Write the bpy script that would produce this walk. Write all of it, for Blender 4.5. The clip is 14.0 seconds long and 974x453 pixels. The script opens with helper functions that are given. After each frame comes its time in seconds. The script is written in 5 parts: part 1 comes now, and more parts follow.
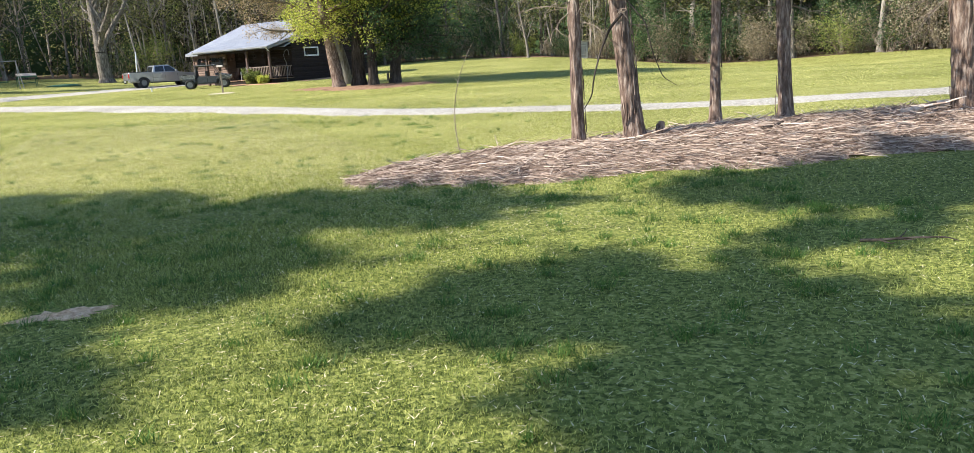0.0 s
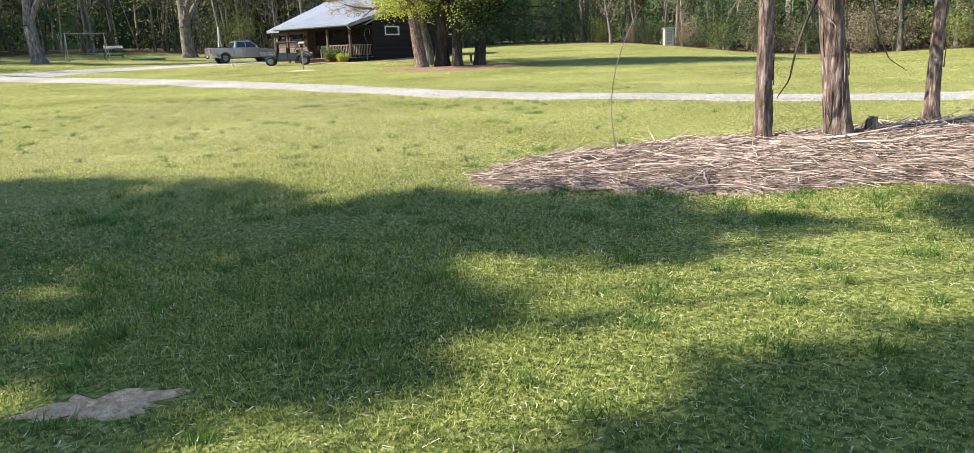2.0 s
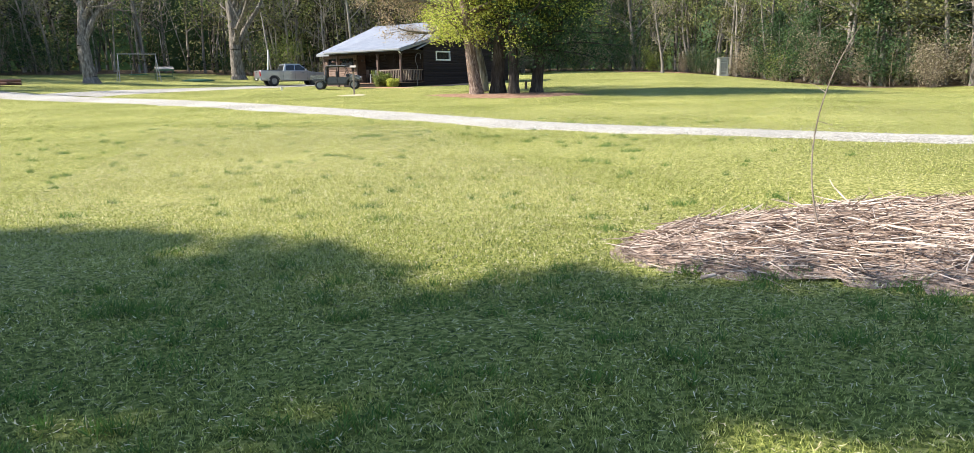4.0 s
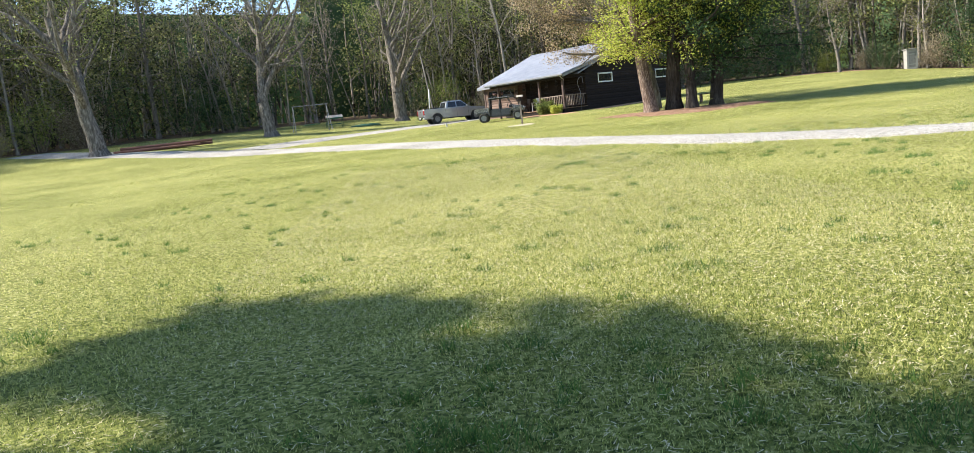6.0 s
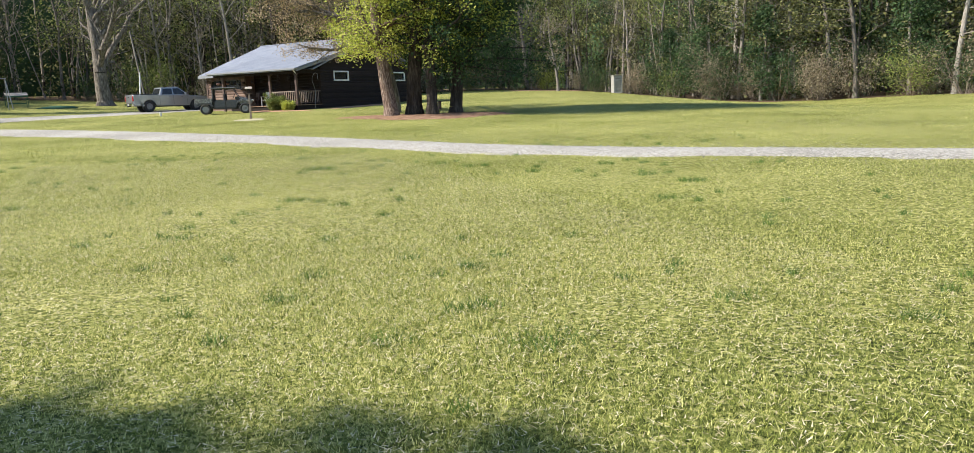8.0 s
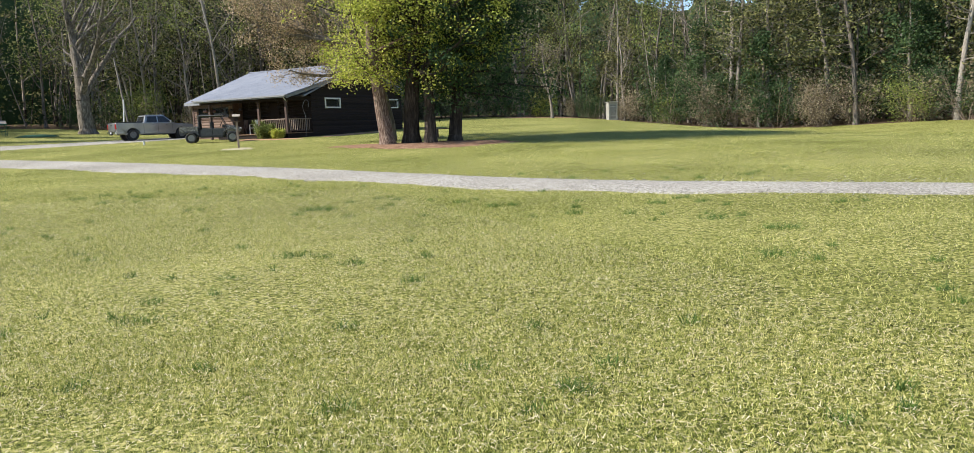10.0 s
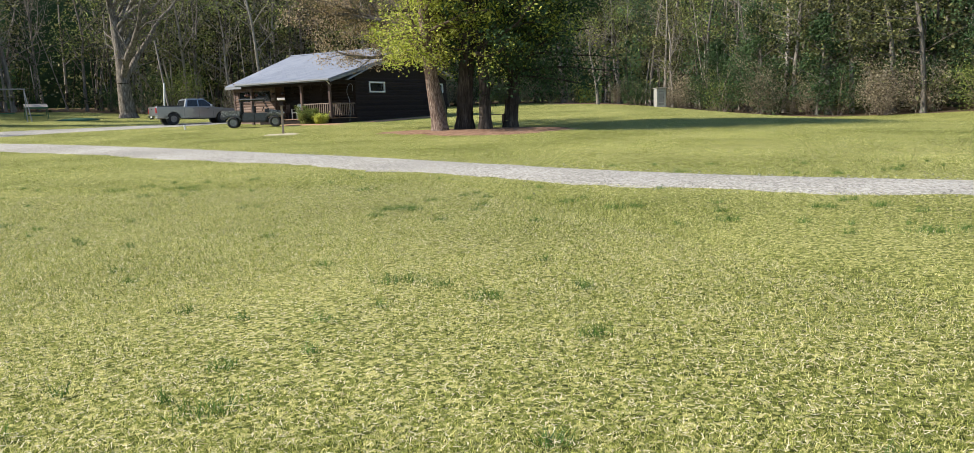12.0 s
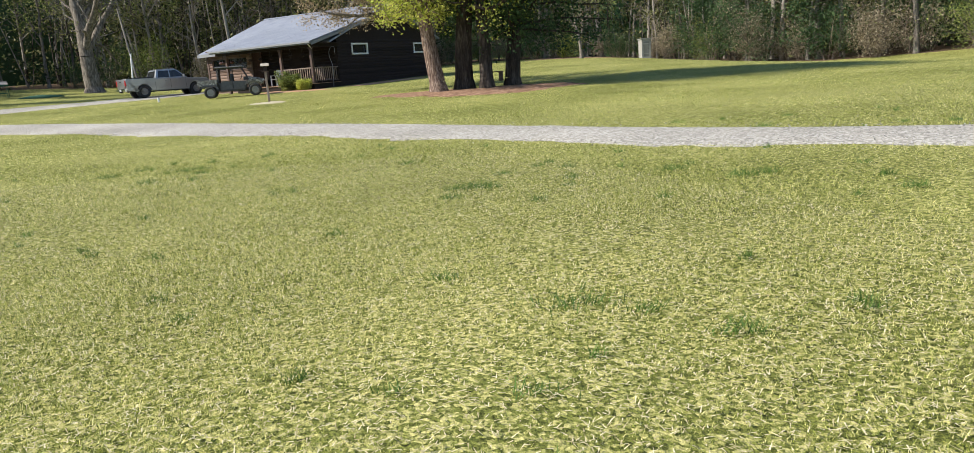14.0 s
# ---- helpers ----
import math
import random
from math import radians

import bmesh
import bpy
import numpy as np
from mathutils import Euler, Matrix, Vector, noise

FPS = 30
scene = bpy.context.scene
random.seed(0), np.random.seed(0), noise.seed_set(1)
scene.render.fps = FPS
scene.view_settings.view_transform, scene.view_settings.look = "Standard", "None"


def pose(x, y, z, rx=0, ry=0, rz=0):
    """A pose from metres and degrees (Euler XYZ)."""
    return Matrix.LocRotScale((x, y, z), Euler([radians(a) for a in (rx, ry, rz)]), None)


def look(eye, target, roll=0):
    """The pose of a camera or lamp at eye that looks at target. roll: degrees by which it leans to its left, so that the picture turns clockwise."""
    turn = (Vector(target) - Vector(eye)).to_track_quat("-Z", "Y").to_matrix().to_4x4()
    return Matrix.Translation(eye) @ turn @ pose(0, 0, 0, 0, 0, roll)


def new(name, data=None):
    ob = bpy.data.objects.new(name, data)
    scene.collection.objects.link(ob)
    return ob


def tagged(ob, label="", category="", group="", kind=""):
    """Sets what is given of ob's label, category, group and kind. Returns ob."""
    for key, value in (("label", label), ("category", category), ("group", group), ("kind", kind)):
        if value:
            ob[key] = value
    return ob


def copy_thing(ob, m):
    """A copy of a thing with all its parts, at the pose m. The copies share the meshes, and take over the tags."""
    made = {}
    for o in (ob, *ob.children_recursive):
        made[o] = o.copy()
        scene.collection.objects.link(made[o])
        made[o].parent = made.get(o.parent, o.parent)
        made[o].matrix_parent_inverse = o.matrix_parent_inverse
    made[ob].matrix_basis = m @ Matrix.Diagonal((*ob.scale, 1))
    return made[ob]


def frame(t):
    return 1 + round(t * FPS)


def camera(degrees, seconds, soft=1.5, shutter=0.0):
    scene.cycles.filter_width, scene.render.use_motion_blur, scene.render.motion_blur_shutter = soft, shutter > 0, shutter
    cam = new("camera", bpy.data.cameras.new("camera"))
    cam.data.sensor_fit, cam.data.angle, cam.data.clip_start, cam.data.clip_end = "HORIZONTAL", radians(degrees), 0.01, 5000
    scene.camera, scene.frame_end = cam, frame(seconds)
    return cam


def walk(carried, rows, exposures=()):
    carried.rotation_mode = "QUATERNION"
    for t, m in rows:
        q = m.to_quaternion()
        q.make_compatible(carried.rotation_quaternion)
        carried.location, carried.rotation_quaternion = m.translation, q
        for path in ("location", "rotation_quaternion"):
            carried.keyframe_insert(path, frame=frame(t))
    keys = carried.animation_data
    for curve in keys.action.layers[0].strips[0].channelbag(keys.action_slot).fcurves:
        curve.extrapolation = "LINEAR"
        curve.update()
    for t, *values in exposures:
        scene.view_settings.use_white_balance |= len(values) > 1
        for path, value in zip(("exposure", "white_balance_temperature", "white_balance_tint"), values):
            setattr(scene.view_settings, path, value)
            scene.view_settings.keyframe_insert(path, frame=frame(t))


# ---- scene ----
cam = camera(65.32, 14.0, soft=0.8)
PATH = [
    (0, (0.000, 0.000, 1.328), (0.0002, 1.9564, 0.9118), -3.81),
    (0.5, (-0.347, 0.490, 1.321), (-0.7034, 2.4222, 0.9475), -5.37),
    (1, (-0.556, 0.933, 1.313), (-1.0957, 2.8280, 0.9691), -6.42),
    (1.5, (-0.755, 1.426, 1.246), (-1.1061, 3.3548, 0.8502), -4.37),
    (2, (-0.936, 1.969, 1.227), (-1.1062, 3.9119, 0.7836), -2.29),
    (2.2, (-1.024, 2.171, 1.243), (-1.1538, 4.1137, 0.7875), -1.89),
    (4.3, (-2.164, 4.080, 1.272), (-2.5042, 6.0156, 0.9023), -1.11),
    (4.5, (-2.316, 4.224, 1.248), (-2.7178, 6.1465, 0.8704), -1.13),
    (5, (-2.693, 4.571, 1.249), (-3.2351, 6.4525, 0.8427), -2.57),
    (5.5, (-3.114, 4.858, 1.259), (-3.7434, 6.7197, 0.8882), -4.62),
    (6, (-3.502, 5.145, 1.244), (-4.1576, 7.0132, 0.9647), -6.61),
    (6.5, (-3.843, 5.550, 1.236), (-4.3844, 7.4599, 0.9936), -6.32),
    (7, (-4.041, 5.969, 1.229), (-4.3856, 7.9213, 0.9682), -5.66),
    (7.5, (-4.137, 6.514, 1.250), (-4.2770, 8.4849, 0.9427), -4.23),
    (8, (-4.221, 7.036, 1.231), (-4.1805, 9.0079, 0.9005), -2.32),
    (8.2, (-4.238, 7.246, 1.225), (-4.1401, 9.2170, 0.8988), -1.82),
    (10.3, (-4.899, 9.320, 1.288), (-4.8389, 11.3034, 1.0358), -2.78),
    (10.5, (-4.991, 9.525, 1.288), (-4.9456, 11.5095, 1.0416), -3.08),
    (11, (-5.242, 10.069, 1.271), (-5.2192, 12.0541, 1.0265), -3.36),
    (11.5, (-5.469, 10.584, 1.269), (-5.4663, 12.5660, 1.0032), -3.10),
    (12, (-5.742, 11.098, 1.285), (-5.7538, 13.0764, 0.9906), -2.10),
    (12.5, (-6.007, 11.577, 1.294), (-6.1134, 13.5503, 0.9894), -2.02),
    (13, (-6.375, 12.067, 1.301), (-6.6025, 14.0293, 0.9865), -2.20),
    (13.5, (-6.711, 12.474, 1.297), (-6.9169, 14.4266, 0.9151), -4.01),
    (14, (-7.005, 12.909, 1.294), (-6.9598, 14.8684, 0.8935), -4.51),
]
walk(cam, [(t, look(eye, target, roll)) for t, eye, target, roll in PATH],
     exposures=[(0.0, 1.5), (2.2, 1.48), (5.2, 1.65), (6.5, 1.44), (8.2, 1.17), (10.3, 1.0), (14.0, 0.98)])

# ---- world and sun ----
SUN_EL = radians(40)
SUN_AZ = (-0.97, -0.24)          # where the sun stands, seen from above
world = bpy.data.worlds.new("world")
scene.world = world
world.use_nodes = True
_sky = world.node_tree.nodes.new("ShaderNodeTexSky")
_sky.sky_type = "NISHITA"
_sky.sun_disc = False
_sky.altitude, _sky.dust_density, _sky.ozone_density = 900, 0.3, 2.0
_sky.sun_elevation = SUN_EL
_sky.sun_rotation = math.atan2(SUN_AZ[0], SUN_AZ[1])
_bg = world.node_tree.nodes["Background"]
_bg.inputs["Strength"].default_value = 0.11
world.node_tree.links.new(_sky.outputs[0], _bg.inputs[0])
_sun = bpy.data.lights.new("sun", "SUN")
_sun.energy, _sun.angle, _sun.color = 4.2, radians(0.55), (1.0, 0.94, 0.83)
sun = new("sun", _sun)
_h = math.hypot(*SUN_AZ)
sun.matrix_world = look((SUN_AZ[0] / _h * 40 * math.cos(SUN_EL), SUN_AZ[1] / _h * 40 * math.cos(SUN_EL), 40 * math.sin(SUN_EL)), (0, 0, 0))

# ---- materials ----
def material(name, colors, scale=4.0, shade_green=None, rough=0.8, bump=0.0, bump_scale=30.0, metal=0.0, coat=0.0, stretch=(1, 1, 1),
             random=0.0, island=0.0, through_light=0.0, detail=6.0, big=0.0, spec=0.5, cell=0.0, cell_mix=0.5):
    """A noise-mottled surface: colors from dark to light, at a noise scale per metre."""
    m = bpy.data.materials.new(name)
    m.use_nodes = True
    nt = m.node_tree
    n, l = nt.nodes, nt.links
    b = n["Principled BSDF"]
    co = n.new("ShaderNodeTexCoord")
    mp = n.new("ShaderNodeMapping")
    mp.inputs["Scale"].default_value = stretch
    l.new(co.outputs["Object"], mp.inputs["Vector"])
    no = n.new("ShaderNodeTexNoise")
    no.inputs["Scale"].default_value = scale
    no.inputs["Detail"].default_value = detail
    no.inputs["Roughness"].default_value = 0.65
    l.new(mp.outputs[0], no.inputs["Vector"])
    ra = n.new("ShaderNodeValToRGB")
    els = ra.color_ramp.elements
    while len(els) < len(colors):
        els.new(0.5)
    for k, c in enumerate(colors):
        els[k].position = 0.28 + 0.44 * k / max(1, len(colors) - 1)
        els[k].color = (*c, 1)
    fac = no.outputs["Fac"]
    for src, amount in (("object", random), ("island", island)):
        if amount:
            if src == "object":
                node = n.new("ShaderNodeObjectInfo")
                out = node.outputs["Random"]
            else:
                node = n.new("ShaderNodeNewGeometry")
                out = node.outputs["Random Per Island"]
            mix = n.new("ShaderNodeMix")
            mix.data_type = "FLOAT"
            mix.inputs[0].default_value = amount
            l.new(fac, mix.inputs[2])
            l.new(out, mix.inputs[3])
            fac = mix.outputs[0]
    if cell:
        vo = n.new("ShaderNodeTexVoronoi")
        vo.inputs["Scale"].default_value = cell
        l.new(co.outputs["Object"], vo.inputs["Vector"])
        sc = n.new("ShaderNodeSeparateColor")
        l.new(vo.outputs["Color"], sc.inputs[0])
        mix = n.new("ShaderNodeMix")
        mix.data_type = "FLOAT"
        mix.inputs[0].default_value = cell_mix
        l.new(fac, mix.inputs[2])
        l.new(sc.outputs[0], mix.inputs[3])
        fac = mix.outputs[0]
    if big:
        nb = n.new("ShaderNodeTexNoise")
        nb.inputs["Scale"].default_value = 0.22
        nb.inputs["Detail"].default_value = 3
        l.new(co.outputs["Object"], nb.inputs["Vector"])
        mix = n.new("ShaderNodeMix")
        mix.data_type = "FLOAT"
        mix.inputs[0].default_value = big
        l.new(fac, mix.inputs[2])
        l.new(nb.outputs["Fac"], mix.inputs[3])
        fac = mix.outputs[0]
    l.new(fac, ra.inputs["Fac"])
    tone = ra.outputs["Color"]
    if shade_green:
        # lusher grass on the nearer lawn; the green also tints the shaded stretch
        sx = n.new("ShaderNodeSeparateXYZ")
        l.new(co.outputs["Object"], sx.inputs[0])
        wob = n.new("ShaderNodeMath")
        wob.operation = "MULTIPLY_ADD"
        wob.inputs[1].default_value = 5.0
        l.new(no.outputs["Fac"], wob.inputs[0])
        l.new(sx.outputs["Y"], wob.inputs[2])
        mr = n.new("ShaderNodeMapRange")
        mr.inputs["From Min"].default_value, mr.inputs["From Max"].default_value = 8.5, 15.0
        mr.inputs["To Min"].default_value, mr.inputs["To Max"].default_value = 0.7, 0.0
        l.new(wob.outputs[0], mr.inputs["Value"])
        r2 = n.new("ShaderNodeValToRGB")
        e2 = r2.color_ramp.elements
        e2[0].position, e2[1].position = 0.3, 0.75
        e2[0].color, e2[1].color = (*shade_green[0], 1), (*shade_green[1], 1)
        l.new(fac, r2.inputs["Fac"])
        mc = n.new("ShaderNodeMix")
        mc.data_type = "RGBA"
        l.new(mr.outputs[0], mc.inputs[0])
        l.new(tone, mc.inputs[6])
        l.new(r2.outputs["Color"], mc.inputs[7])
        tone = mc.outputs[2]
    l.new(tone, b.inputs["Base Color"])
    b.inputs["Roughness"].default_value = rough
    b.inputs["Metallic"].default_value = metal
    b.inputs["Coat Weight"].default_value = coat
    b.inputs["Specular IOR Level"].default_value = spec
    if bump:
        nb2 = n.new("ShaderNodeTexNoise")
        nb2.inputs["Scale"].default_value = bump_scale
        nb2.inputs["Detail"].default_value = 5
        l.new(mp.outputs[0], nb2.inputs["Vector"])
        bp = n.new("ShaderNodeBump")
        bp.inputs["Strength"].default_value = bump
        bp.inputs["Distance"].default_value = 0.03
        l.new(nb2.outputs["Fac"], bp.inputs["Height"])
        l.new(bp.outputs[0], b.inputs["Normal"])
    if through_light:
        tr = n.new("ShaderNodeBsdfTranslucent")
        l.new(tone, tr.inputs["Color"])
        mx = n.new("ShaderNodeMixShader")
        mx.inputs[0].default_value = through_light
        l.new(b.outputs[0], mx.inputs[1])
        l.new(tr.outputs[0], mx.inputs[2])
        l.new(mx.outputs[0], n["Material Output"].inputs["Surface"])
    return m


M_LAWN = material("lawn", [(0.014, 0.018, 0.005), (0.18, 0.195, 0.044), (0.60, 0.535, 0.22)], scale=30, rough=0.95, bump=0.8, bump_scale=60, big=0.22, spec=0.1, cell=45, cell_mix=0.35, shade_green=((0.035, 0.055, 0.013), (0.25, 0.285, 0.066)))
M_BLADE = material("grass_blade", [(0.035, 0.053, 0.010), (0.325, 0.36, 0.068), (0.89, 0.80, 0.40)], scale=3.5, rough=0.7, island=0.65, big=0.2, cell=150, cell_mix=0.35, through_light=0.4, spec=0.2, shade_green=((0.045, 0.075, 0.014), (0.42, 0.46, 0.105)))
M_STRAW = material("dry_straw", [(0.40, 0.34, 0.19), (0.70, 0.62, 0.42)], scale=4, rough=0.8, island=0.7, through_light=0.2, spec=0.2)
M_CLUMP = material("lush_blade", [(0.045, 0.10, 0.018), (0.14, 0.24, 0.045)], scale=5, rough=0.6, island=0.5, through_light=0.35, spec=0.3)
M_GRAVEL = material("gravel", [(0.12, 0.11, 0.095), (0.33, 0.305, 0.265), (0.60, 0.565, 0.51)], scale=20, rough=0.95, bump=0.9, bump_scale=45, big=0.3, spec=0.2, cell=30, cell_mix=0.35)
M_STONE = material("pale_stone", [(0.16, 0.15, 0.14), (0.30, 0.285, 0.26), (0.46, 0.445, 0.42)], scale=8, rough=0.9, island=0.7, spec=0.2)
M_SOIL = material("bare_soil", [(0.34, 0.20, 0.11), (0.60, 0.40, 0.24), (0.82, 0.60, 0.40)], scale=22, rough=0.95, bump=0.9, bump_scale=50, spec=0.1)
M_LITTER = material("needle_litter", [(0.07, 0.038, 0.024), (0.25, 0.145, 0.095), (0.46, 0.32, 0.22)], scale=5, rough=0.95, bump=0.8, bump_scale=50, spec=0.1)
M_STICK = material("dry_stick", [(0.13, 0.088, 0.068), (0.35, 0.26, 0.205), (0.58, 0.475, 0.395)], scale=6, rough=0.9, random=0.35, island=0.55, spec=0.15)
M_MOUND = material("brush_mound", [(0.09, 0.06, 0.045), (0.29, 0.21, 0.165), (0.50, 0.40, 0.33)], scale=26, rough=0.95, bump=0.9, bump_scale=60, spec=0.1)
M_BARK = material("red_brown_bark", [(0.022, 0.015, 0.012), (0.14, 0.095, 0.075), (0.40, 0.32, 0.265)], scale=24, rough=0.95, bump=1.0, bump_scale=26, stretch=(1, 1, 0.2), spec=0.15)
M_BARK_GREY = material("grey_bark", [(0.055, 0.045, 0.038), (0.18, 0.157, 0.134), (0.37, 0.335, 0.29)], scale=9, rough=0.95, bump=1.0, bump_scale=16, stretch=(1, 1, 0.2), random=0.2, spec=0.15)
M_BARK_WOOD = material("shaded_wood_bark", [(0.035, 0.028, 0.023), (0.14, 0.118, 0.098), (0.34, 0.30, 0.255)], scale=5, rough=0.95, bump=0.6, bump_scale=12, stretch=(1, 1, 0.25), island=0.5, spec=0.1)
# crown shade put into the clump trunks' bark; own dark tone of dead limbs
M_BARK_DARK_SHADED = material("shaded_dark_bark", [(0.012, 0.010, 0.009), (0.045, 0.036, 0.03), (0.11, 0.09, 0.075)], scale=9, rough=0.95, bump=1.0, bump_scale=14, stretch=(1, 1, 0.2), spec=0.12)
M_BARK_OAK = material("oak_bark", [(0.035, 0.029, 0.024), (0.14, 0.12, 0.10), (0.35, 0.31, 0.265)], scale=7, rough=0.95, bump=1.0, bump_scale=12, stretch=(1, 1, 0.3), spec=0.15)
M_TWIG = material("twig", [(0.12, 0.09, 0.07), (0.30, 0.24, 0.19)], scale=5, rough=0.9, island=0.3, spec=0.1)
M_LEAF_SPRING = material("spring_leaf", [(0.20, 0.25, 0.035), (0.42, 0.46, 0.075), (0.62, 0.62, 0.15)], scale=0.7, rough=0.6, island=0.55, through_light=0.48, spec=0.25)
M_LEAF_FRESH = material("fresh_leaf", [(0.07, 0.095, 0.022), (0.18, 0.225, 0.055), (0.33, 0.37, 0.10)], scale=0.4, rough=0.6, island=0.5, random=0.3, through_light=0.35, spec=0.25)
M_LEAF_DARK = material("cedar_needle", [(0.016, 0.035, 0.014), (0.04, 0.075, 0.027), (0.075, 0.12, 0.042)], scale=0.8, rough=0.7, island=0.5, random=0.2, through_light=0.15, spec=0.2)
M_LEAF_PINE = material("pine_needle", [(0.022, 0.032, 0.013), (0.10, 0.108, 0.04), (0.245, 0.24, 0.09)], scale=0.3, rough=0.65, island=0.55, random=0.3, through_light=0.3, spec=0.25)
M_LEAF_BROWN = material("dry_catkin", [(0.12, 0.095, 0.062), (0.26, 0.215, 0.145), (0.40, 0.345, 0.24)], scale=0.8, rough=0.8, island=0.5, through_light=0.25, spec=0.1)
M_CATKIN = material("brown_catkin", [(0.17, 0.12, 0.07), (0.37, 0.28, 0.175), (0.55, 0.44, 0.30)], scale=0.8, rough=0.8, island=0.55, through_light=0.35, spec=0.1)
M_FOREST_FLOOR = material("forest_floor", [(0.06, 0.04, 0.025), (0.16, 0.11, 0.07)], scale=3, rough=0.95, bump=0.5, spec=0.1)


# ---- mesh helpers ----
def part(name, bm, mat, parent=None, label="", smooth=False):
    me = bpy.data.meshes.new(name)
    bm.to_mesh(me)
    bm.free()
    if smooth:
        me.shade_smooth()
    me.materials.append(mat)
    ob = new(name, me)
    if parent:
        ob.parent = parent
    if label:
        ob["label"] = label
    return ob


def raw_mesh(name, verts, faces, mat, smooth=False):
    """A mesh from arrays: verts n x 3, faces n x 3 or n x 4."""
    verts, faces = np.asarray(verts, np.float32), np.asarray(faces, np.int32)
    k = faces.shape[1]
    me = bpy.data.meshes.new(name)
    me.vertices.add(len(verts))
    me.vertices.foreach_set("co", verts.ravel())
    me.loops.add(faces.size)
    me.loops.foreach_set("vertex_index", faces.ravel())
    me.polygons.add(len(faces))
    me.polygons.foreach_set("loop_start", np.arange(0, faces.size, k, dtype=np.int32))
    me.polygons.foreach_set("loop_total", np.full(len(faces), k, np.int32))
    me.update(calc_edges=True)
    me.validate()
    if smooth:
        me.shade_smooth()
    me.materials.append(mat)
    return me


def raw_part(name, verts, faces, mat, parent=None, label="", smooth=False):
    ob = new(name, raw_mesh(name, verts, faces, mat, smooth))
    if parent:
        ob.parent = parent
    if label:
        ob["label"] = label
    return ob


def thing(name, m, label, category, group="", kind=""):
    e = new(name)
    e.empty_display_size = 0.3
    e.matrix_world = m
    return tagged(e, label, category, group, kind)


def add_box(bm, lo, hi, bevel=0.0, turn=None):
    c = [(a + b) / 2 for a, b in zip(lo, hi)]
    d = [abs(b - a) for a, b in zip(lo, hi)]
    m = Matrix.Translation(c) @ Matrix.Diagonal((*d, 1))
    if turn is not None:
        m = turn @ m
    r = bmesh.ops.create_cube(bm, size=1.0, matrix=m)
    if bevel:
        es = list({e for v in r["verts"] for e in v.link_edges})
        bmesh.ops.bevel(bm, geom=es, offset=bevel, segments=2, affect="EDGES", profile=0.5)
    return bm


def box(lo, hi, bevel=0.0, turn=None):
    return add_box(bmesh.new(), lo, hi, bevel, turn)


def add_rod(bm, a, b, r, r2=None, sides=8):
    a, b = Vector(a), Vector(b)
    d = b - a
    m = Matrix.Translation((a + b) / 2) @ d.to_track_quat("Z", "Y").to_matrix().to_4x4()
    bmesh.ops.create_cone(bm, cap_ends=True, segments=sides, radius1=r, radius2=r if r2 is None else r2, depth=d.length, matrix=m)
    return bm


def rod(a, b, r, r2=None, sides=8):
    return add_rod(bmesh.new(), a, b, r, r2, sides)


def add_prism(bm, outline, axis, lo, hi, bevel=0.0):
    """A flat outline of 2D points pushed along an axis (0, 1 or 2) from lo to hi."""
    def place(p, w):
        q = list(p)
        q.insert(axis, w)
        return q
    a = [bm.verts.new(place(p, lo)) for p in outline]
    b = [bm.verts.new(place(p, hi)) for p in outline]
    n = len(outline)
    fs = [bm.faces.new(a), bm.faces.new(b[::-1])]
    for i in range(n):
        fs.append(bm.faces.new((a[i], b[i], b[(i + 1) % n], a[(i + 1) % n])))
    bmesh.ops.recalc_face_normals(bm, faces=fs)
    if bevel:
        es = list({e for f in fs[:2] for e in f.edges})
        bmesh.ops.bevel(bm, geom=es, offset=bevel, segments=2, affect="EDGES", profile=0.5)
    return bm


def prism(outline, axis, lo, hi, bevel=0.0):
    return add_prism(bmesh.new(), outline, axis, lo, hi, bevel)


def tubes(segs, sides=6):
    """Tapered tubes for rows of p0, p1, r0, r1."""
    s = np.asarray(segs, np.float32)
    p0, p1, r0, r1 = s[:, 0:3], s[:, 3:6], s[:, 6:7], s[:, 7:8]
    d = p1 - p0
    d /= np.linalg.norm(d, axis=1, keepdims=True) + 1e-9
    ref = np.where(np.abs(d[:, 2:3]) < 0.9, np.array([[0, 0, 1.0]]), np.array([[1.0, 0, 0]]))
    a = np.cross(d, ref)
    a /= np.linalg.norm(a, axis=1, keepdims=True) + 1e-9
    b = np.cross(d, a)
    ang = np.arange(sides) * 2 * np.pi / sides
    ring = np.cos(ang)[None, :, None] * a[:, None] + np.sin(ang)[None, :, None] * b[:, None]
    v = np.concatenate([p0[:, None] + ring * r0[:, None], p1[:, None] + ring * r1[:, None]], 1).reshape(-1, 3)
    i = np.arange(sides)
    f = np.stack([i, (i + 1) % sides, sides + (i + 1) % sides, sides + i], 1)
    faces = (f[None] + (np.arange(len(s)) * 2 * sides)[:, None, None]).reshape(-1, 4)
    return v, faces


